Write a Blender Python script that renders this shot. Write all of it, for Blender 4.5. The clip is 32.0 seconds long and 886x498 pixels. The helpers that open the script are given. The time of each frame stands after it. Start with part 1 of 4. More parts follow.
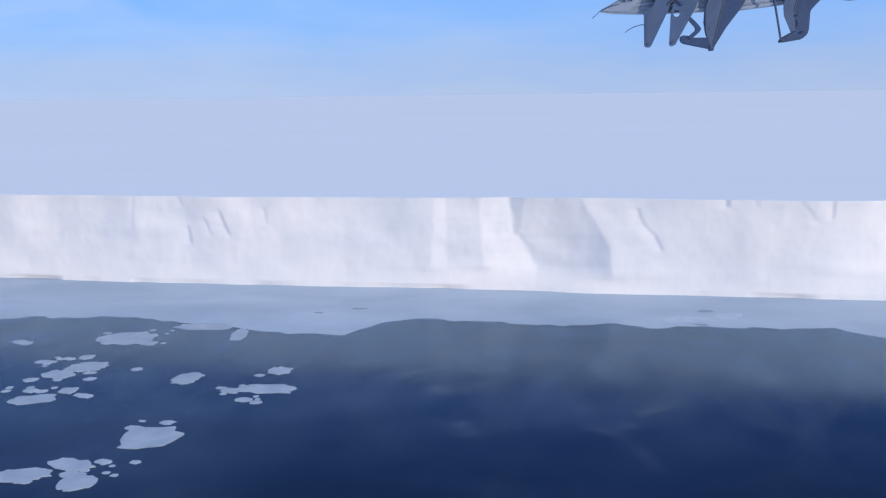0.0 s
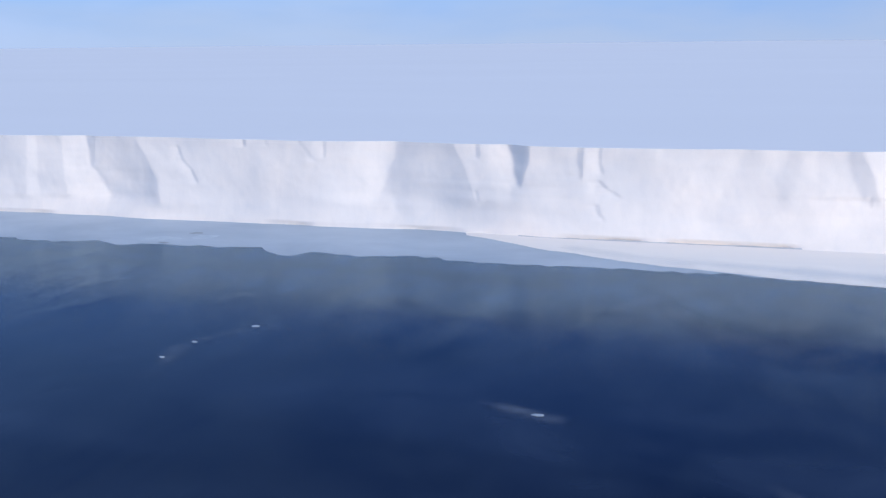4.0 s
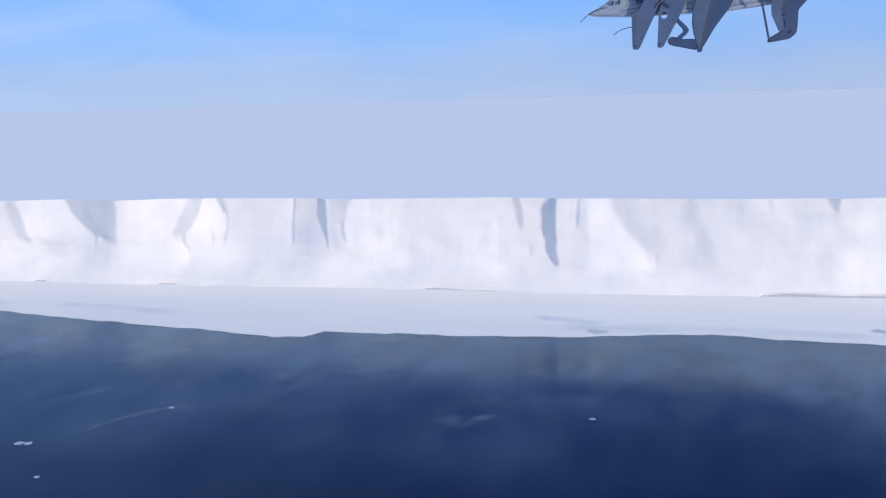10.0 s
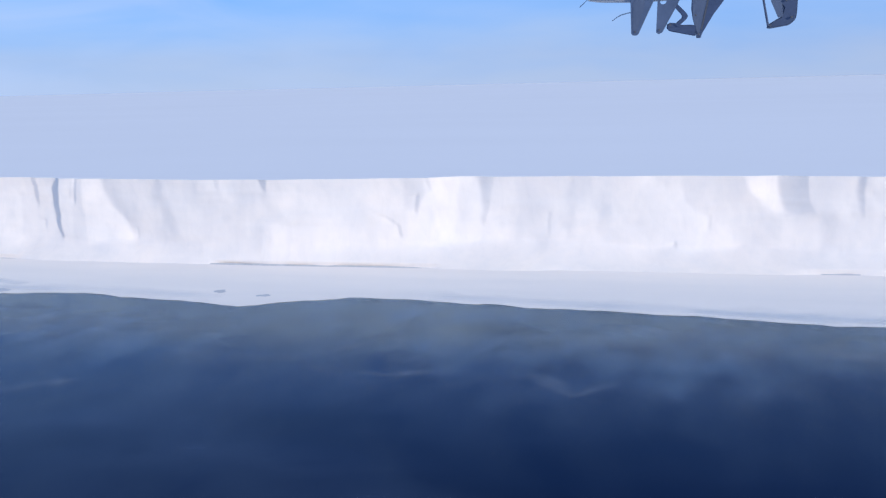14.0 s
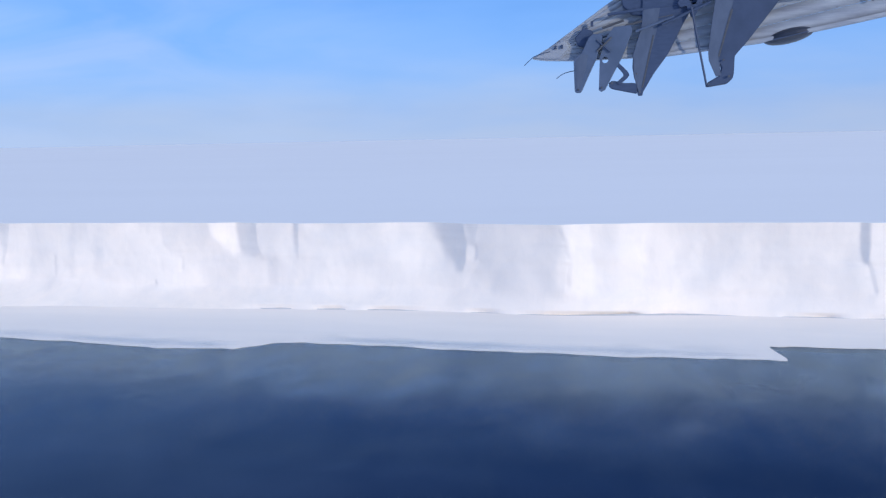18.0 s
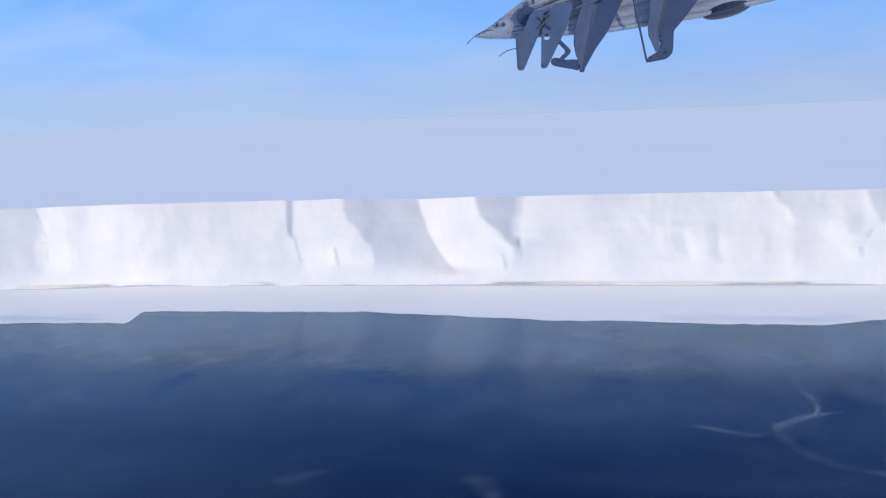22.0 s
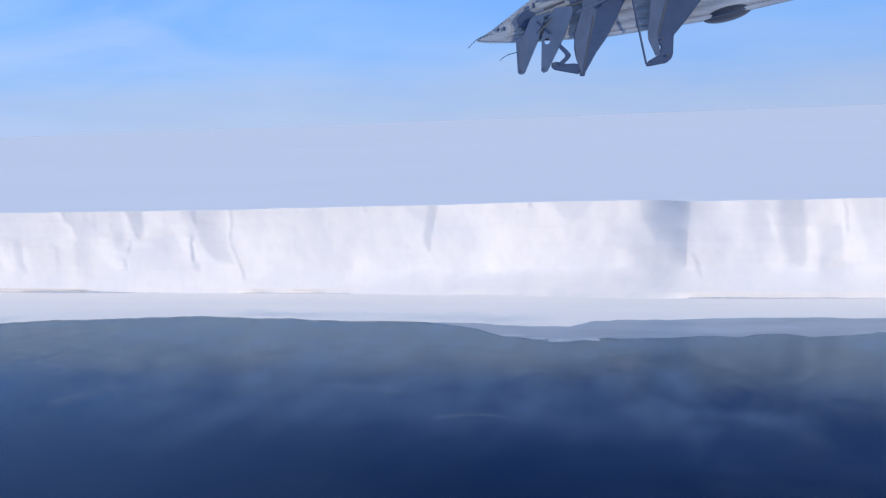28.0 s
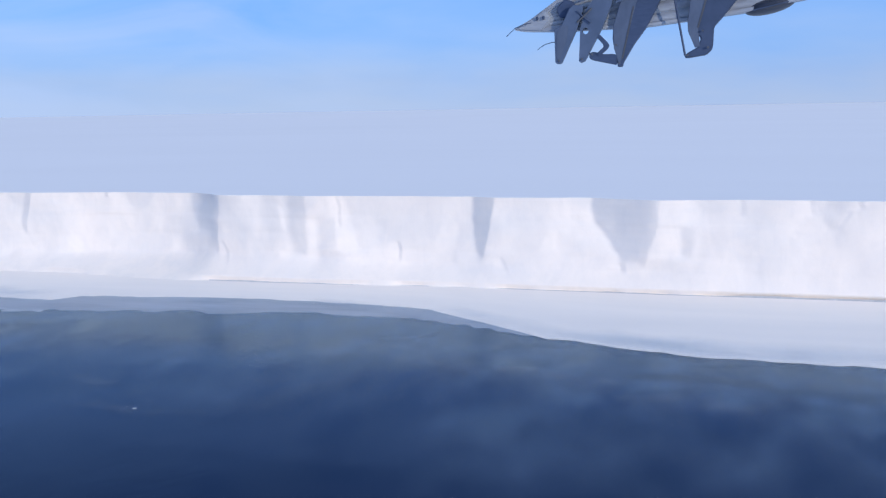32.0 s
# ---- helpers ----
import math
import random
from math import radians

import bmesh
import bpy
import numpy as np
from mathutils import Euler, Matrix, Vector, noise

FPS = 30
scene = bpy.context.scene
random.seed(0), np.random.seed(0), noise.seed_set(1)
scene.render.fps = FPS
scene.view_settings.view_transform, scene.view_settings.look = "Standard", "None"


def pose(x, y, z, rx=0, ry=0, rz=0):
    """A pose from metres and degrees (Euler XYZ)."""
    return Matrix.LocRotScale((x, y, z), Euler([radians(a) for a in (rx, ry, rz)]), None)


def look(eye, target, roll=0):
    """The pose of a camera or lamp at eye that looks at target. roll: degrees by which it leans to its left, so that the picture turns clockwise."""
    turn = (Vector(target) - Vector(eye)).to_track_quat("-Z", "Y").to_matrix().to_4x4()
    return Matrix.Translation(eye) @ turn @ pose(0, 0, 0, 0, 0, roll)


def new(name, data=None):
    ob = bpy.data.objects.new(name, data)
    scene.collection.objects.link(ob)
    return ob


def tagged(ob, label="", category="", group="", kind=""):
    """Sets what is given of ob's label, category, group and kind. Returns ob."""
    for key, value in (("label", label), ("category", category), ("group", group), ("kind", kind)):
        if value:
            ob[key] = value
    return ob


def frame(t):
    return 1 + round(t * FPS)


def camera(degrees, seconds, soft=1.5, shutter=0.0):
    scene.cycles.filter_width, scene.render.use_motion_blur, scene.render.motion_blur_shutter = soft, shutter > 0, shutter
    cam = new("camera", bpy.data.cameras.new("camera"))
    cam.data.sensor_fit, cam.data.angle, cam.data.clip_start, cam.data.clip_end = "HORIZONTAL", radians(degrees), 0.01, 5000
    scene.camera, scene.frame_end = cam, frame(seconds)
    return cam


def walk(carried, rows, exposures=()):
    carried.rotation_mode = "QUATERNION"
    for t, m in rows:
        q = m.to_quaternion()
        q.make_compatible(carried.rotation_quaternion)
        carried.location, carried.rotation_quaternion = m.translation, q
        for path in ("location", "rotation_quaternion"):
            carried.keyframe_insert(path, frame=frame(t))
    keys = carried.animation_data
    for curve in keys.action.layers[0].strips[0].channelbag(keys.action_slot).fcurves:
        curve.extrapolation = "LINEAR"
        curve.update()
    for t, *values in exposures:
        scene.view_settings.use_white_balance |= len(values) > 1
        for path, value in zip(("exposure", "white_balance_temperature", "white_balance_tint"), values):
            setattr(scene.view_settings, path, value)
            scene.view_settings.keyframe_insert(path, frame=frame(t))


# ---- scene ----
cam = camera(49.3, 32.0, soft=1.3)
# seconds, place in metres, turn in degrees
PATH = [
    (0.0, 0.00, 7.50, 42.50, 80.810, 0.747, 10.038),
    (0.5, 16.34, 6.60, 42.43, 80.583, 1.262, 10.424),
    (1.0, 32.64, 5.74, 42.37, 79.953, 2.434, 10.762),
    (1.5, 48.86, 5.01, 42.32, 79.860, 2.266, 11.649),
    (2.0, 65.02, 4.36, 42.28, 79.613, 1.554, 13.642),
    (2.5, 81.14, 3.78, 42.25, 80.494, 1.347, 14.654),
    (3.0, 97.21, 3.24, 42.23, 79.019, 1.487, 14.976),
    (3.5, 113.27, 2.75, 42.22, 78.265, 1.398, 15.461),
    (4.0, 129.33, 2.31, 42.22, 77.887, 0.601, 15.240),
    (4.5, 145.40, 1.91, 42.24, 77.873, 0.176, 15.096),
    (5.0, 161.46, 1.55, 42.26, 78.219, 0.268, 15.289),
    (5.5, 177.52, 1.23, 42.28, 78.919, 0.746, 15.532),
    (6.0, 193.55, 0.95, 42.31, 79.966, 1.060, 14.909),
    (6.5, 209.56, 0.70, 42.35, 80.449, 1.642, 13.966),
    (7.0, 225.45, 0.46, 42.39, 80.290, 1.597, 13.557),
    (7.5, 241.06, 0.24, 42.43, 80.819, 1.560, 13.176),
    (8.0, 256.66, 0.02, 42.44, 80.713, 1.307, 13.395),
    (8.5, 272.40, -0.20, 42.41, 80.226, 1.019, 13.018),
    (9.0, 288.31, -0.35, 42.36, 79.146, 1.252, 11.930),
    (9.5, 304.14, -0.45, 42.28, 81.098, 2.045, 12.049),
    (10.0, 319.98, -0.52, 42.19, 81.108, 1.696, 13.187),
    (10.5, 335.95, -0.53, 42.09, 82.063, 1.052, 14.086),
    (11.0, 351.97, -0.49, 41.97, 81.663, 0.652, 13.960),
    (11.5, 367.94, -0.42, 41.85, 81.828, 1.152, 14.076),
    (12.0, 384.00, -0.37, 41.70, 80.963, 1.375, 13.192),
    (12.5, 400.16, -0.36, 41.55, 81.044, 1.737, 14.014),
    (13.0, 416.53, -0.42, 41.37, 81.579, 1.461, 14.728),
    (13.5, 432.93, -0.55, 41.18, 81.566, 1.195, 15.293),
    (14.0, 449.11, -0.70, 40.99, 80.255, 1.421, 14.580),
    (14.5, 464.81, -0.87, 40.80, 82.001, 2.212, 13.483),
    (15.0, 480.07, -1.04, 40.60, 82.965, 1.158, 13.147),
    (15.5, 494.99, -1.21, 40.41, 83.406, 0.469, 12.997),
    (16.0, 509.65, -1.39, 40.22, 83.600, 0.552, 12.850),
    (16.5, 524.15, -1.58, 40.02, 83.817, 1.079, 12.776),
    (17.0, 538.57, -1.80, 39.83, 84.332, 0.856, 13.173),
    (17.5, 552.98, -2.03, 39.63, 84.018, 1.374, 12.686),
    (18.0, 567.50, -2.26, 39.44, 83.422, 1.154, 12.837),
    (18.5, 582.19, -2.45, 39.25, 82.070, 1.331, 12.450),
    (19.0, 597.12, -2.63, 39.07, 82.200, 0.924, 12.836),
    (19.5, 612.28, -2.80, 38.91, 82.225, 0.745, 13.428),
    (20.0, 627.59, -2.93, 38.77, 81.382, 0.710, 13.812),
    (20.5, 642.94, -3.02, 38.65, 81.861, 1.937, 12.455),
    (21.0, 658.15, -3.04, 38.56, 81.240, 2.559, 10.590),
    (21.5, 673.11, -2.99, 38.51, 81.742, 3.446, 9.649),
    (22.0, 687.84, -2.88, 38.49, 82.128, 2.233, 10.938),
    (22.5, 702.43, -2.72, 38.51, 80.481, -0.070, 12.126),
    (23.0, 717.03, -2.51, 38.55, 78.083, -0.084, 13.380),
    (23.5, 731.76, -2.29, 38.62, 77.861, 0.823, 12.499),
    (24.0, 746.61, -2.08, 38.70, 77.488, 2.144, 11.972),
    (24.5, 761.48, -1.89, 38.78, 80.060, 2.625, 12.038),
    (25.0, 776.36, -1.74, 38.86, 80.676, 2.359, 12.984),
    (25.5, 791.18, -1.61, 38.93, 81.504, 1.555, 13.601),
    (26.0, 805.82, -1.46, 39.00, 82.424, 0.536, 13.930),
    (26.5, 820.35, -1.29, 39.06, 83.201, 0.261, 14.071),
    (27.0, 834.86, -1.09, 39.12, 83.602, 0.858, 14.083),
    (27.5, 849.44, -0.84, 39.17, 83.391, 2.040, 13.818),
    (28.0, 864.16, -0.53, 39.22, 82.338, 2.177, 13.001),
    (28.5, 879.08, -0.19, 39.26, 82.288, 2.373, 12.316),
    (29.0, 894.21, 0.19, 39.31, 82.087, 1.548, 12.607),
    (29.5, 909.51, 0.62, 39.37, 81.211, 1.271, 12.979),
    (30.0, 924.89, 1.12, 39.43, 84.113, 1.620, 14.271),
    (30.5, 940.32, 1.67, 39.50, 82.670, 0.875, 14.138),
    (31.0, 955.80, 2.24, 39.57, 82.543, 0.639, 14.374),
    (31.5, 971.26, 2.87, 39.64, 82.919, 0.877, 15.662),
    (32.0, 986.74, 3.51, 39.72, 81.687, 1.024, 16.521),
]
walk(cam, [(r[0], pose(*r[1:])) for r in PATH])

# ---- world, sun ----
SUN_AZ, SUN_EL = radians(53), radians(12)      # from straight behind the aircraft's window towards +x
world = bpy.data.worlds.new("polar_sky")
scene.world = world
world.use_nodes = True
wn, wl = world.node_tree.nodes, world.node_tree.links
wn.clear()
sky = wn.new("ShaderNodeTexSky")
sky.sky_type, sky.sun_disc = "NISHITA", False
sky.sun_elevation, sky.sun_rotation = SUN_EL, math.pi - SUN_AZ
sky.altitude, sky.air_density, sky.dust_density, sky.ozone_density = 0, 1.0, 1.2, 4.0
tint = wn.new("ShaderNodeMix")
tint.data_type, tint.blend_type = "RGBA", "MULTIPLY"
tint.inputs["Factor"].default_value = 1.0
tint.inputs[7].default_value = (0.13, 0.165, 0.24, 1)      # the strength of the clear sky, and its cold cast
wl.new(sky.outputs[0], tint.inputs[6])
way = wn.new("ShaderNodeTexCoord")
parts = wn.new("ShaderNodeSeparateXYZ")
above = wn.new("ShaderNodeMath")
above.operation = "MAXIMUM"
above.inputs[1].default_value = 0.03
joined = wn.new("ShaderNodeCombineXYZ")
wl.new(way.outputs["Generated"], parts.inputs[0])
wl.new(parts.outputs["X"], joined.inputs["X"])
wl.new(parts.outputs["Y"], joined.inputs["Y"])
wl.new(parts.outputs["Z"], above.inputs[0])
wl.new(above.outputs[0], joined.inputs["Z"])
wl.new(joined.outputs[0], sky.inputs["Vector"])
# ice haze: a pale layer low over the shelf that thins out upwards
where = wn.new("ShaderNodeTexCoord")
split = wn.new("ShaderNodeSeparateXYZ")
wl.new(where.outputs["Generated"], split.inputs[0])
# unseen upper stops: dark for the water's mirror, bright overhead for added fill
haze = wn.new("ShaderNodeValToRGB")
haze.color_ramp.interpolation = "B_SPLINE"
for e, (p, c) in zip([*haze.color_ramp.elements, *(haze.color_ramp.elements.new(0.5) for _ in range(5))],
                     ((0.0, (0.52, 0.615, 0.87)), (0.032, (0.40, 0.57, 0.975)), (0.075, (0.26, 0.505, 1.04)), (0.16, (0.155, 0.40, 0.97)), (0.25, (0.078, 0.19, 0.52)), (0.5, (0.03, 0.085, 0.27)), (0.8, (0.55, 0.78, 1.2)))):
    e.position, e.color = p, (*c, 1)
streaks = wn.new("ShaderNodeTexNoise")      # thin streaks of cirrus lift the haze's edge here and there
streaks.inputs["Scale"].default_value, streaks.inputs["Detail"].default_value = 3.0, 6
stretch = wn.new("ShaderNodeMapping")
stretch.inputs["Scale"].default_value = (1.4, 1.4, 6.0)
wl.new(where.outputs["Generated"], stretch.inputs["Vector"])
wl.new(stretch.outputs[0], streaks.inputs["Vector"])
shift = wn.new("ShaderNodeMath")
shift.operation = "MULTIPLY_ADD"
shift.inputs[1].default_value, shift.inputs[2].default_value = -0.12, 0.06
wl.new(streaks.outputs["Fac"], shift.inputs[0])
level = wn.new("ShaderNodeMath")
wl.new(split.outputs["Z"], level.inputs[0])
wl.new(shift.outputs[0], level.inputs[1])
wl.new(level.outputs[0], haze.inputs["Fac"])
both = wn.new("ShaderNodeMix")
both.data_type = "RGBA"
both.inputs["Factor"].default_value = 0.8
wl.new(tint.outputs[2], both.inputs[6])
wl.new(haze.outputs[0], both.inputs[7])
# a thin veil of cirrus on the side away from the sun
veil = wn.new("ShaderNodeMapRange")
for key, value in (("From Min", -0.16), ("From Max", -0.5), ("To Min", 0.0), ("To Max", 0.6)):
    veil.inputs[key].default_value = value
wl.new(split.outputs["X"], veil.inputs["Value"])
wisps = wn.new("ShaderNodeTexNoise")
wisps.inputs["Scale"].default_value, wisps.inputs["Detail"].default_value, wisps.inputs["Distortion"].default_value = 5.0, 7, 0.8
lay = wn.new("ShaderNodeMapping")
lay.inputs["Scale"].default_value, lay.inputs["Rotation"].default_value = (1.0, 1.0, 3.2), (0, 0.5, 0)
wl.new(where.outputs["Generated"], lay.inputs["Vector"])
wl.new(lay.outputs[0], wisps.inputs["Vector"])
thin = wn.new("ShaderNodeMath")
thin.operation = "MULTIPLY"
wl.new(veil.outputs[0], thin.inputs[0])
torn = wn.new("ShaderNodeMapRange")
for key, value in (("From Min", 0.36), ("From Max", 0.66), ("To Min", 0.05), ("To Max", 0.8)):
    torn.inputs[key].default_value = value
wl.new(wisps.outputs["Fac"], torn.inputs["Value"])
wl.new(torn.outputs[0], thin.inputs[1])
clouded = wn.new("ShaderNodeMix")
clouded.data_type = "RGBA"
clouded.inputs[7].default_value = (0.48, 0.64, 0.98, 1)
wl.new(thin.outputs[0], clouded.inputs["Factor"])
wl.new(both.outputs[2], clouded.inputs[6])
bg = wn.new("ShaderNodeBackground")
bg.inputs["Strength"].default_value = 1.0
wout = wn.new("ShaderNodeOutputWorld")
wl.new(clouded.outputs[2], bg.inputs[0])
wl.new(bg.outputs[0], wout.inputs[0])
sun = new("sun", bpy.data.lights.new("sun", "SUN"))
sun.data.energy, sun.data.angle, sun.data.color = 2.6, radians(1.2), (1.0, 0.87, 0.73)
sun_from = Vector((math.cos(SUN_EL) * math.sin(SUN_AZ), -math.cos(SUN_EL) * math.cos(SUN_AZ), math.sin(SUN_EL)))
sun.matrix_world = look(sun_from * 900 + Vector((500, 0, 0)), (500, 0, 0))
scene.view_settings.exposure = 0.0


# ---- materials ----
def material(name):
    m = bpy.data.materials.new(name)
    m.use_nodes = True
    nt = m.node_tree
    return m, nt.nodes, nt.links, nt.nodes["Principled BSDF"]


def coords(n, l, scale):
    geo = n.new("ShaderNodeNewGeometry")
    mp = n.new("ShaderNodeMapping")
    mp.inputs["Scale"].default_value = scale
    l.new(geo.outputs["Position"], mp.inputs["Vector"])
    return mp.outputs["Vector"]


def noise_tex(n, l, vec, scale, detail=4.0, rough=0.55, warp=0.0):
    t = n.new("ShaderNodeTexNoise")
    t.inputs["Scale"].default_value, t.inputs["Detail"].default_value = scale, detail
    t.inputs["Roughness"].default_value, t.inputs["Distortion"].default_value = rough, warp
    l.new(vec, t.inputs["Vector"])
    return t.outputs["Fac"]


def ramp(n, l, fac, *stops):
    r = n.new("ShaderNodeValToRGB")
    while len(r.color_ramp.elements) < len(stops):
        r.color_ramp.elements.new(0.5)
    for e, (p, c) in zip(r.color_ramp.elements, stops):
        e.position, e.color = p, (c if len(c) == 4 else (*c, 1))
    l.new(fac, r.inputs["Fac"])
    return r.outputs["Color"]


def relief(n, l, fac, strength, distance):
    b = n.new("ShaderNodeBump")
    b.inputs["Strength"].default_value, b.inputs["Distance"].default_value = strength, distance
    l.new(fac, b.inputs["Height"])
    return b.outputs["Normal"]


def snow_material(name, low, high, scale=(0.05, 0.05, 0.05), rough=0.75, bump=0.3, size=0.4):
    m, n, l, p = material(name)
    a = noise_tex(n, l, coords(n, l, scale), 1.0, 6, 0.6, 0.4)
    l.new(ramp(n, l, a, (0.32, low), (0.68, high)), p.inputs["Base Color"])
    b = noise_tex(n, l, coords(n, l, (0.6, 0.6, 0.6)), 1.0, 6, 0.65)
    if bump:
        l.new(relief(n, l, b, bump, size), p.inputs["Normal"])
    p.inputs["Roughness"].default_value = rough
    p.inputs["Specular IOR Level"].default_value = 0.25
    return m


def cliff_material():
    """Glacier ice under wind-packed snow: broad milky and bluish fields, finer upright stains, fine relief."""
    m, n, l, p = material("cliff_ice")
    broad = ramp(n, l, noise_tex(n, l, coords(n, l, (0.045, 0.045, 0.06)), 1.0, 5, 0.6, 0.6), (0.34, (0.822, 0.812, 0.81)), (0.66, (0.91, 0.866, 0.83)))
    stain = ramp(n, l, noise_tex(n, l, coords(n, l, (0.34, 0.34, 0.13)), 1.0, 5, 0.65, 0.5), (0.34, (0.962, 0.968, 0.975)), (0.56, (1, 1, 1)))
    mul = n.new("ShaderNodeMix")
    mul.data_type, mul.blend_type = "RGBA", "MULTIPLY"
    mul.inputs["Factor"].default_value = 1.0
    l.new(broad, mul.inputs[6])
    l.new(stain, mul.inputs[7])
    l.new(mul.outputs[2], p.inputs["Base Color"])
    l.new(relief(n, l, noise_tex(n, l, coords(n, l, (0.5, 0.5, 0.38)), 1.0, 6, 0.65), 0.10, 0.5), p.inputs["Normal"])
    p.inputs["Roughness"].default_value, p.inputs["Specular IOR Level"].default_value = 0.7, 0.25
    return m


CLIFF = cliff_material()
PLATEAU = snow_material("wind_packed_snow", (0.84, 0.865, 0.915), (0.86, 0.885, 0.935), (0.003, 0.008, 0.01), 0.9, 0, 0)
PLATEAU.node_tree.nodes["Principled BSDF"].inputs["Specular IOR Level"].default_value = 0.0      # dry snow, no sheen
FAST_ICE = snow_material("snow_covered_sea_ice", (0.88, 0.853, 0.838), (0.935, 0.897, 0.87), (0.016, 0.08, 0.05), 0.7, 0.25, 0.2)
THIN_ICE = snow_material("thin_grey_ice", (0.34, 0.435, 0.55), (0.475, 0.57, 0.685), (0.03, 0.045, 0.05), 0.45, 0.15, 0.1)
FLOE = snow_material("floe_ice", (0.35, 0.42, 0.52), (0.48, 0.545, 0.63), (0.3, 0.3, 0.3), 0.6, 0.3, 0.1)


def water_material():
    """Dark open water with ripples, and thin veils of frazil ice drifting on it."""
    m, n, l, p = material("polar_sea")
    a = noise_tex(n, l, coords(n, l, (0.012, 0.03, 1)), 1.0, 5, 0.6, 1.2)
    open_water = ramp(n, l, a, (0.3, (0.0018, 0.004, 0.019)), (0.75, (0.0035, 0.009, 0.034)))
    broad = ramp(n, l, noise_tex(n, l, coords(n, l, (0.012, 0.03, 1)), 1.0, 3, 0.5, 0.6), (0.4, (0, 0, 0)), (0.75, (1, 1, 1)))
    fine = ramp(n, l, noise_tex(n, l, coords(n, l, (0.05, 0.07, 1)), 1.0, 4, 0.5, 0.6), (0.3, (0, 0, 0)), (0.8, (1, 1, 1)))
    veil = n.new("ShaderNodeMath")
    veil.operation = "MULTIPLY"
    l.new(broad, veil.inputs[0])
    l.new(fine, veil.inputs[1])
    mix = n.new("ShaderNodeMix")
    mix.data_type = "RGBA"
    l.new(veil.outputs[0], mix.inputs["Factor"])
    l.new(open_water, mix.inputs[6])
    mix.inputs[7].default_value = (0.035, 0.052, 0.095, 1)
    w = noise_tex(n, l, coords(n, l, (0.9, 0.45, 1)), 1.0, 5, 0.6)
    ripples = relief(n, l, w, 0.07, 0.2)
    swell = relief(n, l, noise_tex(n, l, coords(n, l, (0.055, 0.03, 1)), 1.0, 4, 0.5, 0.8), 1.0, 0.10)      # low, slow undulation
    l.new(swell, ripples.node.inputs["Normal"])
    body, gloss, edge, both = n.new("ShaderNodeBsdfDiffuse"), n.new("ShaderNodeBsdfGlossy"), n.new("ShaderNodeFresnel"), n.new("ShaderNodeMixShader")
    l.new(mix.outputs[2], body.inputs["Color"])
    gloss.inputs["Color"].default_value = (0.60, 0.81, 1.0, 1)
    # smooth slicks mirror the cliff, wind-ruffled patches blur it
    wind = noise_tex(n, l, coords(n, l, (0.06, 0.03, 1)), 1.0, 5, 0.6, 1.5)
    l.new(ramp(n, l, wind, (0.33, (0.09, 0.09, 0.09)), (0.68, (0.25, 0.25, 0.25))), gloss.inputs["Roughness"])
    edge.inputs["IOR"].default_value = 1.36
    for b in (gloss, edge):
        l.new(ripples, b.inputs["Normal"])
    l.new(edge.outputs[0], both.inputs[0])
    l.new(body.outputs[0], both.inputs[1])
    l.new(gloss.outputs[0], both.inputs[2])
    l.new(both.outputs[0], n["Material Output"].inputs["Surface"])
    n.remove(p)
    return m


WATER = water_material()


def metal_material(name, low, high, rough, metallic, scale=(0.02, 0.02, 0.08)):
    m, n, l, p = material(name)
    a = noise_tex(n, l, coords(n, l, scale), 1.0, 6, 0.7)
    l.new(ramp(n, l, a, (0.35, low), (0.65, high)), p.inputs["Base Color"])
    p.inputs["Roughness"].default_value, p.inputs["Metallic"].default_value = rough, metallic
    return m


WING_SKIN = metal_material("worn_wing_skin", (0.22, 0.26, 0.335), (0.33, 0.385, 0.465), 0.6, 0.1, (0.004, 0.03, 0.03))
# dark paint, made darker still for the shade under the wing
BRACKET = metal_material("shaded_bracket_paint", (0.024, 0.05, 0.115), (0.036, 0.066, 0.145), 0.75, 0.0)
POD = metal_material("dark_pod_paint", (0.02, 0.03, 0.055), (0.03, 0.04, 0.07), 0.4, 0.1)
LINK = metal_material("link_steel", (0.07, 0.08, 0.1), (0.11, 0.12, 0.14), 0.45, 0.4)


# ---- mesh helpers ----
def link_mesh(name, verts, faces, mat, parent=None, label="", smooth=True):
    me = bpy.data.meshes.new(name)
    me.from_pydata([tuple(v) for v in verts], [], faces)
    me.materials.append(mat)
    me.polygons.foreach_set("use_smooth", [smooth] * len(me.polygons))
    me.update()
    ob = new(name, me)
    if parent is not None:
        ob.parent = parent
    if label:
        ob["label"] = label
    return ob


def sheet(name, X, Y, Z, mat, parent=None, label="", flip=False):
    """A grid mesh from three arrays of one shape."""
    r, c = X.shape
    i = np.arange(r * c).reshape(r, c)
    q = np.stack([i[:-1, :-1], i[:-1, 1:], i[1:, 1:], i[1:, :-1]], -1).reshape(-1, 4)
    if flip:
        q = q[:, ::-1]
    return link_mesh(name, np.stack([X, Y, Z], -1).reshape(-1, 3).tolist(), q.tolist(), mat, parent, label)


_tables = np.random.RandomState(7).rand(64, 256)


def wave_noise(x, z, k, flat=False):
    """Smooth value noise in two variables, about -1 to 1."""
    xi, zi = np.floor(x).astype(int), np.floor(z).astype(int)
    fx, fz = x - xi, z - zi
    if not flat:
        fx, fz = fx * fx * (3 - 2 * fx), fz * fz * (3 - 2 * fz)
    t = lambda a, b: _tables[(b * 7 + k * 13) % 64, (a + 31 * k) % 256]
    top = t(xi, zi) * (1 - fx) + t(xi + 1, zi) * fx
    low = t(xi, zi + 1) * (1 - fx) + t(xi + 1, zi + 1) * fx
    return 2 * (top * (1 - fz) + low * fz) - 1


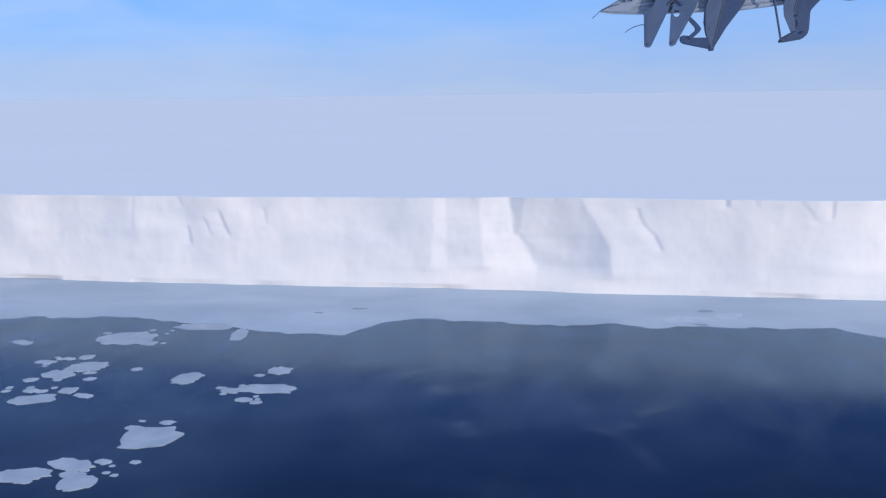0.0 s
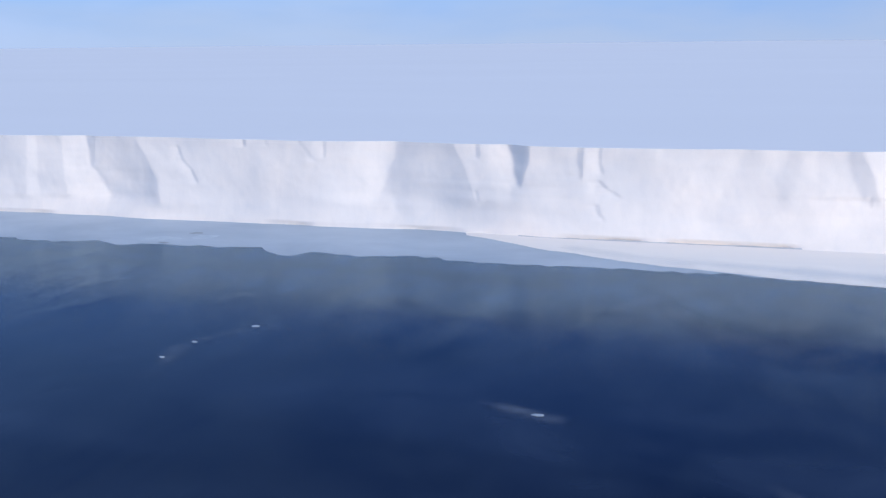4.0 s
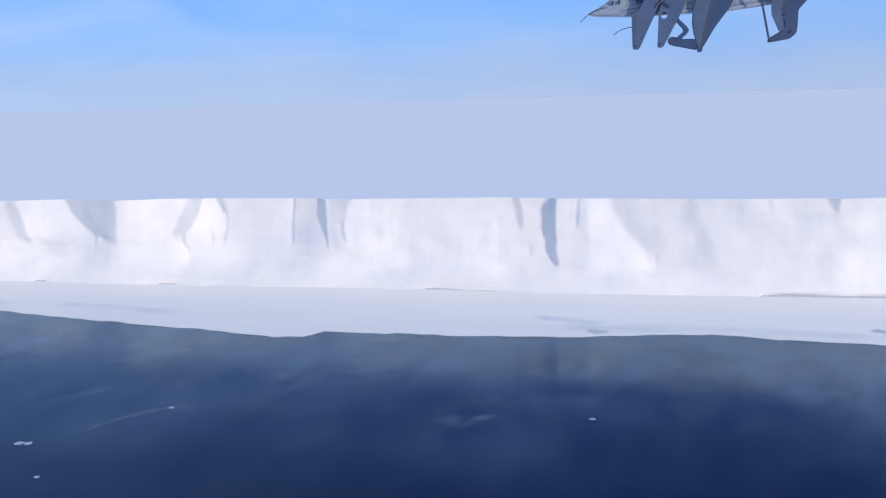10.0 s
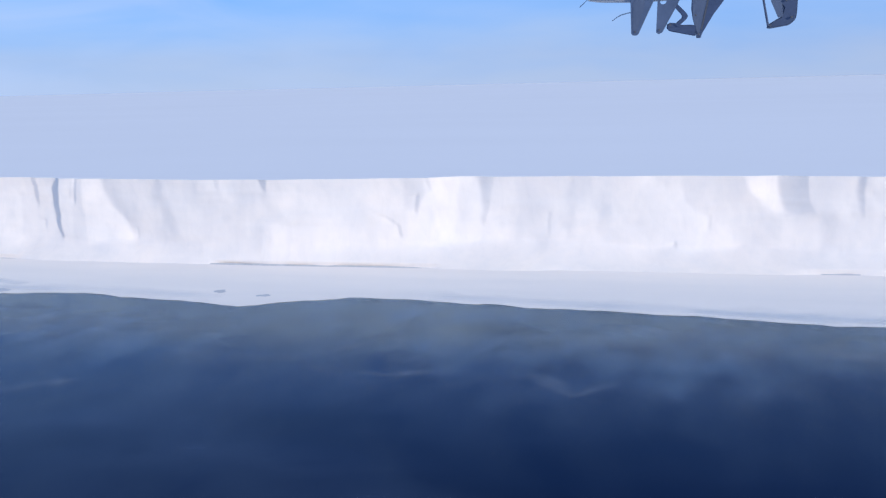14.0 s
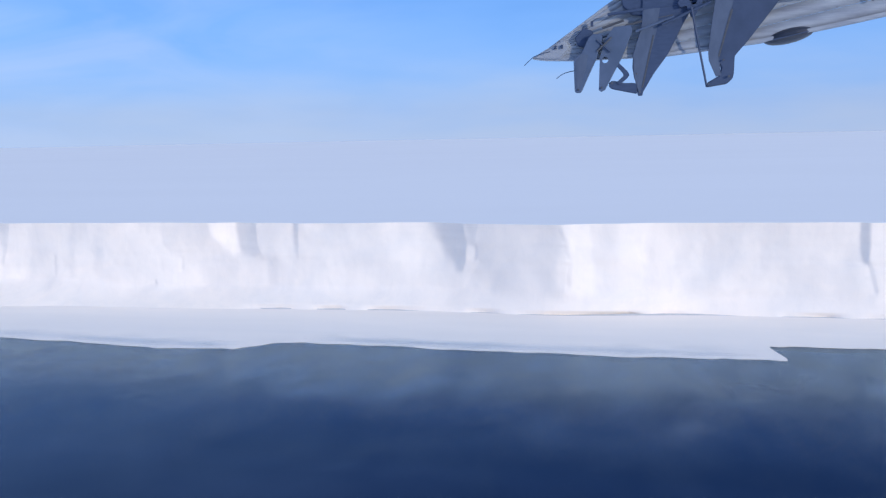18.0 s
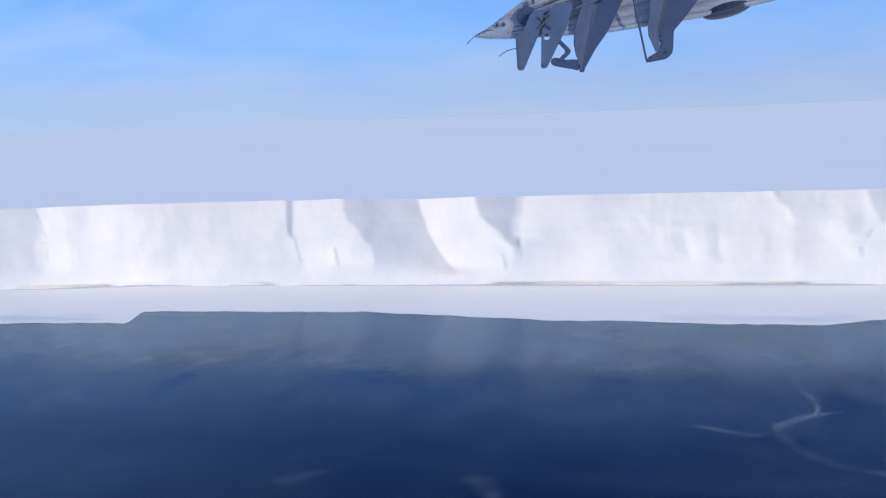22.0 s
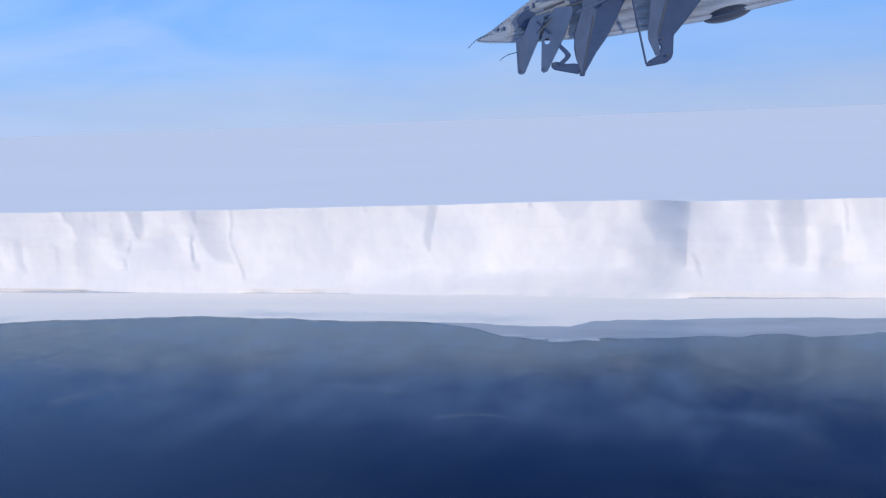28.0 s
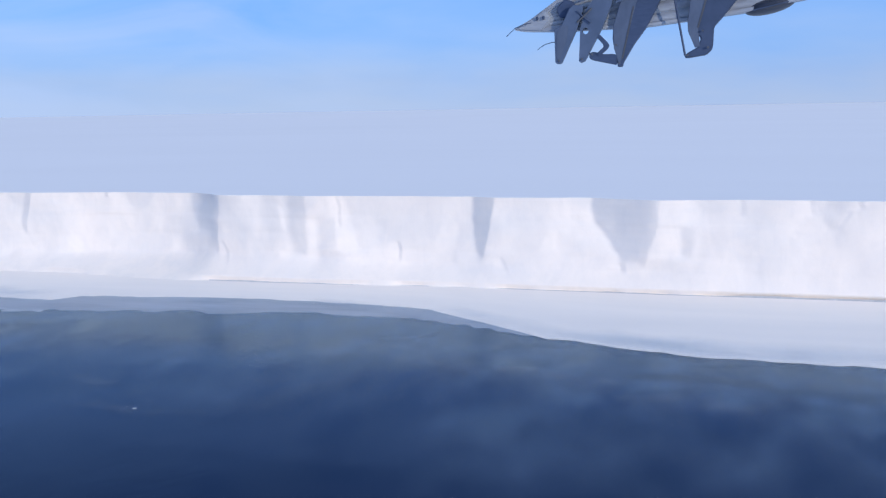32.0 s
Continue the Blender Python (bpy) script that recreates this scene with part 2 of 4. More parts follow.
def smooth01(a):
    a = np.clip(a, 0, 1)
    return a * a * (3 - 2 * a)


# ---- the ice cliff's relief ----
H, FACE = 20.0, 210.0
# the plan of the cliff: the line of the upper wall, and the line of its foot on the sea ice, as (x, y)
WALL = [(-150, 214.3), (-110, 212.6), (-75, 212.8), (-26, 213), (-12, 213.5), (9, 212), (43, 211), (60, 213), (75, 211.6), (92, 208.9), (104, 208.4), (150, 209.5), (180, 210.6),
        (190, 208), (205, 211), (215, 212.6), (232, 211.6), (242, 209), (287, 209.2), (296, 207), (325, 206), (353, 204.2), (384, 208), (405, 212.6), (430, 212), (466, 214)]
WALL_ON = [(482, 212.5), (514, 213), (545, 208), (575, 213), (609, 212.6), (640, 210.6), (660, 210.6), (695, 210), (734, 209.6), (756, 210), (804, 212), (833, 215), (858, 215.6),
           (867, 210.4), (886, 210), (914, 211.6), (937, 211), (970, 209.8), (1010, 209.4), (1100, 210)]
FOOT = [(-145, 213.5), (-108, 211.6), (-41, 212), (-15, 212.6), (-8, 210.6), (15, 211.2), (43, 210), (75, 210.6), (100, 208.1), (130, 207.3), (172, 206), (180, 204.7), (220, 203.9), (252, 205.2),
        (283, 202.6), (362, 203.2), (409, 203.6), (422, 206.2), (457, 206.3), (479, 207), (516, 209.3), (544, 207)]
FOOT_ON = [(575, 211.6), (615, 210.8), (665, 209.8), (719, 208), (754, 208.8), (804, 208), (842, 204.8), (866, 203.5), (899, 204.5), (928, 207), (965, 207.1), (1010, 208.4), (1100, 208)]
STEP = 0.25
GRID_X = np.arange(-260, 1200, STEP)
ZS = np.r_[0.02, 0.5, np.linspace(0.95, 6, 13), np.linspace(6.4, 20, 38)]
LEAN = np.zeros((len(ZS), len(GRID_X)))      # how the face is turned: dy/dx, negative turns it from the sun
GROOVES = np.zeros_like(LEAN)


def chain(points, z):
    """The x of an edge given from the top down as (x, z), at the heights z."""
    p = np.array(points[::-1], float)
    return np.interp(z, p[:, 1], p[:, 0])


def facet(turn, left, right, soft=0.8, lead=0.0):
    """A facet of the ice between two edges, turned by dy/dx; it fades out at its foot, and over lead at its left edge."""
    lead = lead or (1.8 if turn < -0.2 else 1) * soft
    z0, z1 = min(left[-1][1], right[-1][1]), max(left[0][1], right[0][1])
    zs = ZS[:, None]
    waver = 0.28 * wave_noise(ZS / 2.3 + left[0][0], 0 * ZS, 12) + 0.14 * wave_noise(ZS / 0.9 + left[0][0], 0 * ZS, 11)
    lo, hi = (chain(left, ZS) + waver)[:, None], (chain(right, ZS) + 0.6 * waver)[:, None]
    i, j = np.searchsorted(GRID_X, (lo.min() - lead - 1, hi.max() + soft + 1))
    x = GRID_X[None, i:j]
    fade = 1.2 + 0.14 * (right[0][0] - left[0][0])
    up = smooth01((zs - z0) / fade + 0.5) * (1 if z1 > 18.3 else smooth01((z1 - zs) / 1.2 + 0.5))
    w = up * smooth01((x - lo) / lead + 0.5) * smooth01((hi - x) / soft + 0.5) * (hi > lo)
    LEAN[:, i:j] = LEAN[:, i:j] * (1 - w) + (1.0 if turn < -0.1 else 0.8) * turn * w


def cleft(x0, z0, x1, z1, width, depth):
    """A narrow groove from x0, z0 above to x1, z1 below."""
    i, j = np.searchsorted(GRID_X, (min(x0, x1) - 6, max(x0, x1) + 3))
    x, z = GRID_X[None, i:j], ZS[:, None]
    k = (z0 - z) / (z0 - z1)
    c = x0 + (x1 - x0) * k + 0.25 * wave_noise(z / 2.2 + x0, 0 * z, 13)
    taper = smooth01(k * 5 + (1.2 if z0 > 19 else 0.5)) * smooth01((1 - k) * 4 + 0.3)
    e = (x - c) / (1.25 * width)
    GROOVES[:, i:j] = np.maximum(GROOVES[:, i:j], 0.12 * depth * taper * np.clip(1 - np.where(e > 0, e, -e / 4), 0, 1) ** np.where(e > 0, 1, 2))


# the first stretch
facet(-0.05, ((-130.2, 20), (-131.9, 0.5)), ((-109.5, 20), (-111, 2.4)), 6); cleft(-108.9, 20, -109.8, 12.8, 0.5, 0.7)
facet(-0.07, ((-100, 20), (-96.3, 13.9)), ((-86.4, 20), (-85.4, 13.3)), 4); cleft(-98.4, 20, -97.1, 17.6, 0.6, 1); cleft(-96.2, 13.2, -95.6, 9.1, 0.7, 2)
cleft(-92.4, 15.2, -90.1, 11, 0.6, 1.3); cleft(-88.2, 16.9, -87, 13.8, 0.7, 2); cleft(-87, 13.8, -85.8, 11, 0.7, 2); cleft(-77.7, 17.5, -77.1, 13.7, 0.5, 1.1)
facet(-0.1, ((-52.4, 18.1), (-54, 3.7)), ((-38.8, 20), (-39.7, 4)), 5); facet(0.14, ((-38.4, 20), (-39.4, 4)), ((-35.9, 20), (-35.9, 4.1)), 0.8)
facet(-0.07, ((-35.7, 20), (-35.5, 4.8)), ((-29.2, 20), (-28.3, 5.6)), 1.5)
facet(0.24, ((-28.8, 20), (-28.1, 14), (-28, 5.3)), ((-22.2, 20), (-21.8, 14), (-18.6, 8.5), (-16.6, 4.3)), 0.8)
facet(-0.2, ((-22.2, 20), (-21.5, 13.3), (-17.7, 8.5), (-16, 4.3)), ((-6.9, 20), (-3.6, 14.9), (-0.6, 9.9), (-0, 3.1)), 0.9)
facet(-0.36, ((-21.9, 20), (-21.3, 12)), ((-19, 20), (-20.4, 12)), 0.8); facet(0.1, ((-6.6, 20), (-3, 14.9), (-0.1, 9.5)), ((-3, 20), (1.2, 15), (1.6, 9.6)), 2.5)
cleft(4.7, 18, 5.8, 15, 0.7, 1.8); cleft(5.8, 15, 8.4, 12.4, 0.7, 1.8); cleft(8.4, 12.4, 10, 9.1, 0.7, 1.8); cleft(22.2, 20, 22.6, 18.2, 0.8, 2.4)
cleft(28.3, 20, 28.7, 18.5, 0.8, 1); cleft(36.7, 20, 40.9, 15.3, 0.9, 1); cleft(43.5, 20, 43.4, 16.1, 0.6, 1.6)
facet(0.1, ((44.6, 20), (44.3, 5.8)), ((60.1, 20), (57.8, 12.2), (56.1, 7.1)), 8)
# past the thin grey ice
facet(-0.22, ((60.2, 20), (60, 16.2), (58, 12.2), (56.8, 7.1)), ((74.6, 20), (77.5, 15.1), (78.8, 11.4), (80.5, 6.6)), 0.9)
facet(-0.3, ((60.5, 20), (60.3, 16.2), (58.6, 12.8)), ((65, 20), (65, 16.3), (61.8, 12.8)), 3); cleft(79.6, 10, 80.5, 7.1, 0.6, 1.2); cleft(80, 20, 79.8, 16.6, 0.9, 1.8)
facet(0.13, ((81.4, 20), (82.6, 15.2), (84.1, 10.4)), ((86.9, 20), (88.5, 15.4), (89.7, 10.9)), 2)
facet(-0.48, ((87.1, 20), (88.5, 15.4), (90, 11.1)), ((92.6, 20), (92.2, 16.4), (90.9, 11.2)), 0.7)
facet(0.08, ((92.8, 20), (92.4, 16.1), (91.1, 10.7)), ((97.2, 20), (97.4, 10.8)), 4); facet(-0.3, ((102.9, 20), (103.5, 13.1)), ((104.4, 20), (104.2, 13.1)), 0.6)
facet(0.14, ((104.6, 20), (104.4, 13.3), (103.7, 9.2)), ((106.8, 20), (107.1, 13.3), (106.4, 9.2)), 1); cleft(106.5, 7.7, 107.1, 5.7, 0.8, 1.9)
cleft(107, 12.7, 109.1, 10.8, 0.8, 2.2); cleft(107.1, 16.8, 107.7, 14.3, 0.6, 1.5); cleft(107.1, 5.7, 108.6, 4.2, 0.8, 1.9); cleft(107.4, 20, 107.1, 16.8, 0.6, 1.5)
cleft(109.1, 10.8, 111.8, 9.2, 0.8, 2.2); facet(0.12, ((119.2, 20), (119.1, 17.5)), ((120.7, 20), (120.5, 17.5)), 0.6)
facet(0.08, ((133.9, 20), (133.8, 15.9)), ((136.9, 20), (136.8, 15.9)), 1)
facet(-0.13, ((145.2, 20), (143.3, 14.7), (143.4, 7.3)), ((149, 20), (148.2, 14.7), (146.3, 7.1)), 2.5)
facet(-0.24, ((156.8, 20), (157.5, 16.1), (160.3, 9.2)), ((159.5, 20), (162, 15.1), (163.5, 9.7)), 0.9)
facet(0.15, ((159.8, 20), (162.2, 15.1), (163.7, 9.7)), ((171.7, 20), (173, 17.5), (176.4, 13.8), (179.8, 10.4)), 1.2); cleft(161.5, 10.9, 161.3, 8.4, 0.6, 1.4)
# the deep alcoves
facet(-0.12, ((165, 10.2), (168.7, 5.6)), ((172.6, 10.3), (173.1, 5.7)), 3)
facet(-0.4, ((172.2, 20), (173.2, 17.5), (176.6, 13.7), (180.8, 10.9), (187.4, 9.2)), ((189.8, 20), (189.7, 16.7), (189.3, 13.1), (188.4, 9.2)), 0.7)
cleft(180.4, 11.4, 181.8, 8.5, 0.6, 1.8); facet(0.16, ((182, 10.8), (182.7, 8.9)), ((183.2, 10.8), (184.2, 9)), 0.8)
facet(0.1, ((189.8, 20), (189.7, 16.7), (189.3, 12.5), (188.6, 5.2)), ((199.1, 20), (198.2, 12.5), (197.3, 5.3)), 6); cleft(204.5, 9.7, 205.7, 7.3, 0.8, 2.6)
cleft(205.2, 11.4, 204.5, 9.7, 0.8, 2.6); cleft(205.7, 7.5, 206.6, 4.6, 0.6, 1.2)
facet(-0.4, ((205.9, 20), (204.9, 16.6), (203, 13), (202.2, 10.4)), ((210.1, 20), (209.6, 16.6), (208, 13.5), (204.9, 10.4)), 0.8)
facet(0.14, ((210.3, 20), (209.7, 16.3), (208, 13)), ((213.4, 20), (215.3, 16.8), (215.3, 11.8)), 1); cleft(211.7, 12, 211.6, 8.8, 0.6, 1.3)
facet(-0.5, ((213.4, 20), (214.4, 17)), ((215.3, 20), (215.7, 16.5)), 0.6); cleft(215, 20, 215.8, 17, 0.8, 1.5); cleft(215.3, 16.3, 213.6, 8.1, 0.6, 0.9)
cleft(215.8, 17.1, 215.8, 13.7, 0.6, 1.5); cleft(215.8, 13.7, 214.3, 8.7, 0.6, 1.5); cleft(232.7, 14.6, 232.8, 9.4, 0.6, 2.2); cleft(233.4, 20, 232.7, 14.6, 0.6, 2.2)
facet(-0.52, ((240, 20), (239.6, 16.5), (241.3, 12), (242.5, 8.4)), ((242.6, 20), (242.8, 14.3), (242.9, 8.4)), 0.6)
facet(-0.22, ((243.2, 20), (243.6, 13), (244.1, 8.4)), ((249, 20), (247.6, 15.6), (246.4, 8.7)), 1); cleft(246.3, 14.8, 246.7, 9.2, 0.7, 1.8)
facet(0.15, ((249, 20), (247.6, 15.3), (247, 9.2), (249.3, 7.4)), ((254, 20), (252.9, 14.4), (255.7, 7.5)), 1.8)
facet(0.12, ((280.6, 15.7), (280.7, 7.7)), ((282.2, 15.7), (282.8, 7.7)), 1)
facet(-0.4, ((286.1, 20), (286.6, 15.7), (287.6, 12.6)), ((287.6, 20), (288.5, 15.8), (287.9, 12.6)), 0.6)
facet(0.1, ((288.5, 20), (288.8, 14.6), (291.7, 7.4)), ((293.1, 20), (292.1, 15.9), (293.4, 7.5)), 1.5); cleft(289.4, 9.5, 289.7, 7.3, 0.5, 1.4)
facet(-0.72, ((294.2, 20), (292.4, 17.8), (292.7, 13.5), (293.4, 9), (295.1, 5.4)), ((296.1, 20), (295.9, 14.9), (295.8, 9.1), (296.3, 5.7)), 0.6)
cleft(299.5, 20, 298.8, 14.3, 0.7, 1.2)
# the long even wall
cleft(300.4, 20, 300.2, 13.7, 0.6, 1.8); facet(0.22, ((302.5, 20), (302.7, 12.8), (303.9, 6.3)), ((307.1, 20), (310.2, 13.6), (314.7, 9.1), (316.1, 3.9)), 1)
facet(-0.15, ((307.4, 20), (310.5, 13.7), (314.9, 9.3), (316.7, 5)), ((324.2, 20), (326.7, 14.4), (329.8, 6.8)), 3)
facet(-0.1, ((311.9, 20), (313.9, 14.3)), ((322.9, 20), (322.7, 14.3)), 3); cleft(316.8, 8.1, 317, 5, 0.6, 1.3); cleft(323.4, 20, 323.9, 19.4, 0.7, 1.2)
cleft(325.8, 20, 326.3, 19.5, 0.6, 0.9); cleft(339, 20, 339.8, 17.6, 1, 1.3); facet(0.14, ((340.2, 20), (341.3, 14.9)), ((343.5, 20), (345.1, 14.9)), 1.5)
facet(-0.45, ((350.5, 20), (352.3, 17)), ((353.2, 20), (352.8, 17)), 0.7); facet(-0.12, ((350.9, 17), (354.2, 9.6)), ((353.6, 17), (357.8, 9.6)), 3)
cleft(376.7, 12.6, 380.3, 11.1, 0.5, 1.1); cleft(380.1, 11.4, 382.9, 9.5, 0.7, 2); cleft(382.9, 9.5, 384, 6.3, 0.7, 2)
facet(-0.24, ((384.7, 20), (385.1, 13.2)), ((389.6, 20), (390.1, 17.4), (388.6, 12.9)), 1); cleft(387.5, 16.3, 387, 11.5, 0.8, 1.9); cleft(389.6, 20, 390.5, 16.8, 0.7, 1.5)
facet(0.18, ((390.8, 20), (391, 13.1), (393.3, 6.4)), ((397.5, 20), (397, 13), (396, 6)), 1.2)
facet(-0.3, ((401.4, 20), (402.5, 15.3), (402.2, 9.5)), ((405.4, 20), (404.5, 15.2), (403.1, 9.2)), 0.8)
facet(0.1, ((405.5, 20), (404.6, 14.6)), ((411.8, 20), (412, 14.7)), 5); cleft(417.4, 12, 417, 6.7, 0.6, 0.8)
# the broken stretch
cleft(444.8, 5.7, 444.9, 4.4, 0.5, 1.6); facet(-0.14, ((445.9, 20), (447.1, 14.4), (450.2, 11.2)), ((458.9, 20), (460.8, 16.3), (463.2, 13.2)), 1.2)
cleft(451.8, 11.7, 451.7, 8, 0.6, 1); facet(-0.14, ((456.8, 11.9), (458.2, 2.5)), ((465.5, 12.7), (466.3, 2.6)), 3)
facet(-0.12, ((456.8, 11), (456.5, 1.5)), ((466.8, 11.1), (466.5, 1.6)), 2.5)
facet(0.2, ((459.4, 20), (461.2, 16.1), (465.1, 12.9)), ((465.9, 20), (466.6, 15.4), (467.4, 12.2)), 1)
facet(-0.26, ((466, 20), (466.8, 15.4), (467.6, 12.2)), ((471.9, 20), (472.4, 14.9), (473.8, 11.9)), 0.9)
facet(0.06, ((472.1, 20), (472.6, 14.9), (475.9, 12.9)), ((481.7, 20), (481.6, 15.6), (482.5, 11.6)), 1)
facet(-0.1, ((475.1, 11.3), (474.9, 2.6)), ((477.6, 11.4), (477.4, 2.7)), 1.5)
facet(-0.34, ((481.8, 20), (481.7, 15.6), (482.5, 11.6)), ((483.3, 20), (483, 15.6), (482.9, 11.6)), 0.9)
facet(0.1, ((503.2, 20), (507, 10.5)), ((513.7, 20), (517.2, 10.7)), 5)
facet(-0.40, ((515.2, 20), (516.8, 15.8), (519.4, 12), (522, 8.7)), ((523.3, 20), (524.1, 16), (523.8, 12.2), (523, 8.7)), 0.8, 4)
facet(-0.25, ((523.3, 20), (524.3, 14.8)), ((527, 20), (526, 14.8)), 1.5); cleft(525.8, 15.3, 525.5, 11.4, 0.6, 1.5)
facet(-0.15, ((527.2, 20), (526.6, 11.1), (522.3, 3.4)), ((544.6, 20), (546.3, 16.4), (547.2, 11.8), (546.3, 5)), 0.8)
# the smooth wall
cleft(544.8, 20, 546.4, 15.6, 0.8, 1.6); facet(0.17, ((545.2, 20), (547.1, 15.4), (547.5, 5.7)), ((551.9, 20), (552.7, 14.1), (553.6, 4.5)), 1.5)
cleft(546.4, 15.6, 547.1, 11.8, 0.8, 1.6); cleft(547.1, 11.8, 546.6, 6, 0.8, 1.6); facet(-0.08, ((552.9, 20), (554, 4.5)), ((557.9, 20), (558, 4.5)), 3)
facet(0.1, ((558.2, 20), (558.5, 11.7)), ((564.3, 20), (563.8, 11.7)), 2); facet(0.1, ((562.1, 20), (562, 13.2)), ((566, 20), (565.4, 13.2)), 1.5)
facet(-0.12, ((564.6, 20), (563.9, 11.7), (562.6, 4.5)), ((577, 20), (580.2, 4.5)), 2.5)
facet(-0.55, ((607.7, 20), (607.6, 15), (608.3, 11.4)), ((609.8, 20), (609.6, 15), (609.4, 11.5)), 0.6); cleft(608.8, 11.9, 609.7, 8.7, 0.7, 1.6)
cleft(609.7, 8.7, 610.4, 5.1, 0.7, 1.6); facet(0.1, ((610, 20), (610.1, 11.2), (611.4, 4.9)), ((621, 20), (622.3, 14.7), (627.2, 9.2)), 3)
cleft(618.4, 8.7, 619.6, 4.2, 0.8, 2.2)
# the two great hollows
facet(-0.34, ((621.4, 20), (622.3, 15.3), (625.5, 11.9), (628, 8.7), (628.5, 4.9)), ((640.5, 20), (642.5, 13.3), (645.5, 7.7), (648.6, 3.5)), 0.9)
facet(0.22, ((640.7, 20), (642.8, 13.3), (645.7, 7.8), (648.8, 3.5)), ((652.8, 20), (653.6, 15.4), (656.1, 12.8), (661.2, 8.6)), 0.9)
facet(-0.46, ((653, 20), (654.2, 15.6), (658.1, 12.1), (661.8, 8.4)), ((664.7, 20), (664.6, 14.8), (663.3, 10.1), (662.6, 6.7)), 0.8)
cleft(658.4, 7.1, 659.3, 3.5, 0.8, 2.2); cleft(662.2, 10.5, 662.8, 6.3, 0.8, 1.6); facet(0.15, ((663.5, 20), (662.1, 10.8)), ((668.5, 20), (668.5, 11)), 4)
facet(0.14, ((688.5, 15.6), (690.2, 12.2)), ((689.8, 15.9), (691.9, 12.5)), 1)
# the fluted stretch
facet(0.14, ((691.9, 13), (693.6, 6.5)), ((693.7, 13.3), (695.8, 6.6)), 1.2); facet(-0.12, ((695.6, 14.3), (696.8, 6.9)), ((698.1, 14.4), (700.1, 7)), 1.5)
facet(0.1, ((698.4, 11.9), (700.1, 5.7)), ((700.4, 12), (702.6, 5.8)), 1); facet(-0.12, ((702.8, 13.3), (704.8, 4.7)), ((705.7, 13.4), (707.5, 4.8)), 1.5)
facet(0.1, ((705.9, 11), (706.6, 6)), ((707.5, 11), (708.6, 6)), 1); facet(-0.12, ((715.6, 11), (715.5, 3.6)), ((718.6, 11.5), (719.7, 3.6)), 1.5)
facet(0.12, ((715.7, 20), (717.8, 16.4), (720.3, 13.1)), ((716.9, 20), (718.6, 16.5), (721.4, 13.2)), 0.8)
facet(-0.16, ((716.9, 20), (718.2, 17.7), (720.9, 13.6)), ((725.2, 20), (726.1, 13.8)), 1.5); cleft(716.9, 20, 718.1, 18.6, 1, 1.4)
facet(0.14, ((718.2, 16.9), (719.7, 13.2)), ((719.8, 17.2), (721.6, 13.8)), 0.8); facet(-0.25, ((718.4, 20), (719.4, 16.6)), ((721, 20), (721, 16.6)), 1)
facet(-0.1, ((721.6, 13.2), (721.3, 3.9)), ((726.2, 13.2), (726.4, 3.9)), 2); facet(-0.12, ((721.9, 13.2), (720.5, 6.5)), ((725.6, 13.3), (724.6, 6.7)), 2)
facet(-0.2, ((726.7, 20), (726.5, 14.8)), ((730.7, 20), (729.3, 14.8)), 1.2); facet(-0.1, ((727.5, 20), (727.7, 14.1)), ((730.7, 20), (730.6, 14.2)), 2)
facet(0.12, ((728.5, 13.1), (730.3, 5.3)), ((732.6, 13.1), (734.3, 5.6)), 2); facet(-0.15, ((730.8, 20), (731.4, 13)), ((734.8, 20), (735.2, 10.7)), 2)
cleft(734.2, 8, 734.1, 5.6, 0.9, 2.4); facet(0.14, ((734.7, 8.5), (734.4, 4.9)), ((736, 8.6), (736.5, 5)), 1)
facet(0.18, ((734.8, 20), (737.5, 14.4)), ((735.5, 20), (738.4, 14.4)), 0.6)
facet(-0.32, ((735.1, 20), (737.3, 15), (739, 13.1)), ((740.2, 20), (740.9, 16.3), (740.2, 13)), 0.8)
facet(-0.3, ((735.6, 20), (737.3, 16.1), (738.6, 13.4)), ((740.6, 20), (740.6, 17.8), (739.1, 13.5)), 0.8); cleft(736, 12.5, 735.1, 9.5, 0.8, 1.4)
facet(-0.1, ((739.3, 13), (739.8, 5.3)), ((745.3, 13.5), (744.9, 5.2)), 3); facet(0.12, ((740.8, 20), (740.8, 17.8), (739.6, 13.2)), ((745.3, 20), (745.8, 13.4)), 3)
facet(0.13, ((747, 16.5), (750.3, 9.9)), ((749.4, 16.8), (751.9, 10.7)), 0.8)
facet(-0.22, ((750.1, 20), (751.8, 13.6), (753.1, 5.1)), ((752.8, 20), (753.5, 13.6), (754.9, 5.2)), 1.2); cleft(751.8, 13.5, 752.3, 7.1, 0.7, 2)
facet(0.16, ((752.5, 12.4), (753.8, 7.5)), ((753.4, 12.5), (754.9, 7.6)), 0.8); facet(-0.46, ((752.7, 20), (753.8, 15.5)), ((756.3, 20), (755.4, 15.6)), 0.7)
facet(-0.45, ((752.9, 20), (753.5, 16.7)), ((754.6, 20), (754.3, 16.7)), 0.6)
facet(-0.22, ((754.6, 20), (754, 14.8), (755.7, 10.7), (758.8, 7.2)), ((762.3, 20), (762.5, 12.6), (763.5, 7.2)), 0.9); cleft(762.5, 20, 762.7, 11.9, 0.8, 1.8)
cleft(762.7, 11.9, 763.8, 7.2, 0.8, 1.8); facet(0.12, ((762.7, 20), (763, 11.9), (765.5, 2.6)), ((778.7, 20), (775.4, 11.8), (773.4, 2.6)), 6)
cleft(763.8, 7.2, 765.2, 2.6, 0.8, 1.8); cleft(795.1, 20, 795.7, 18.3, 0.8, 1.2)
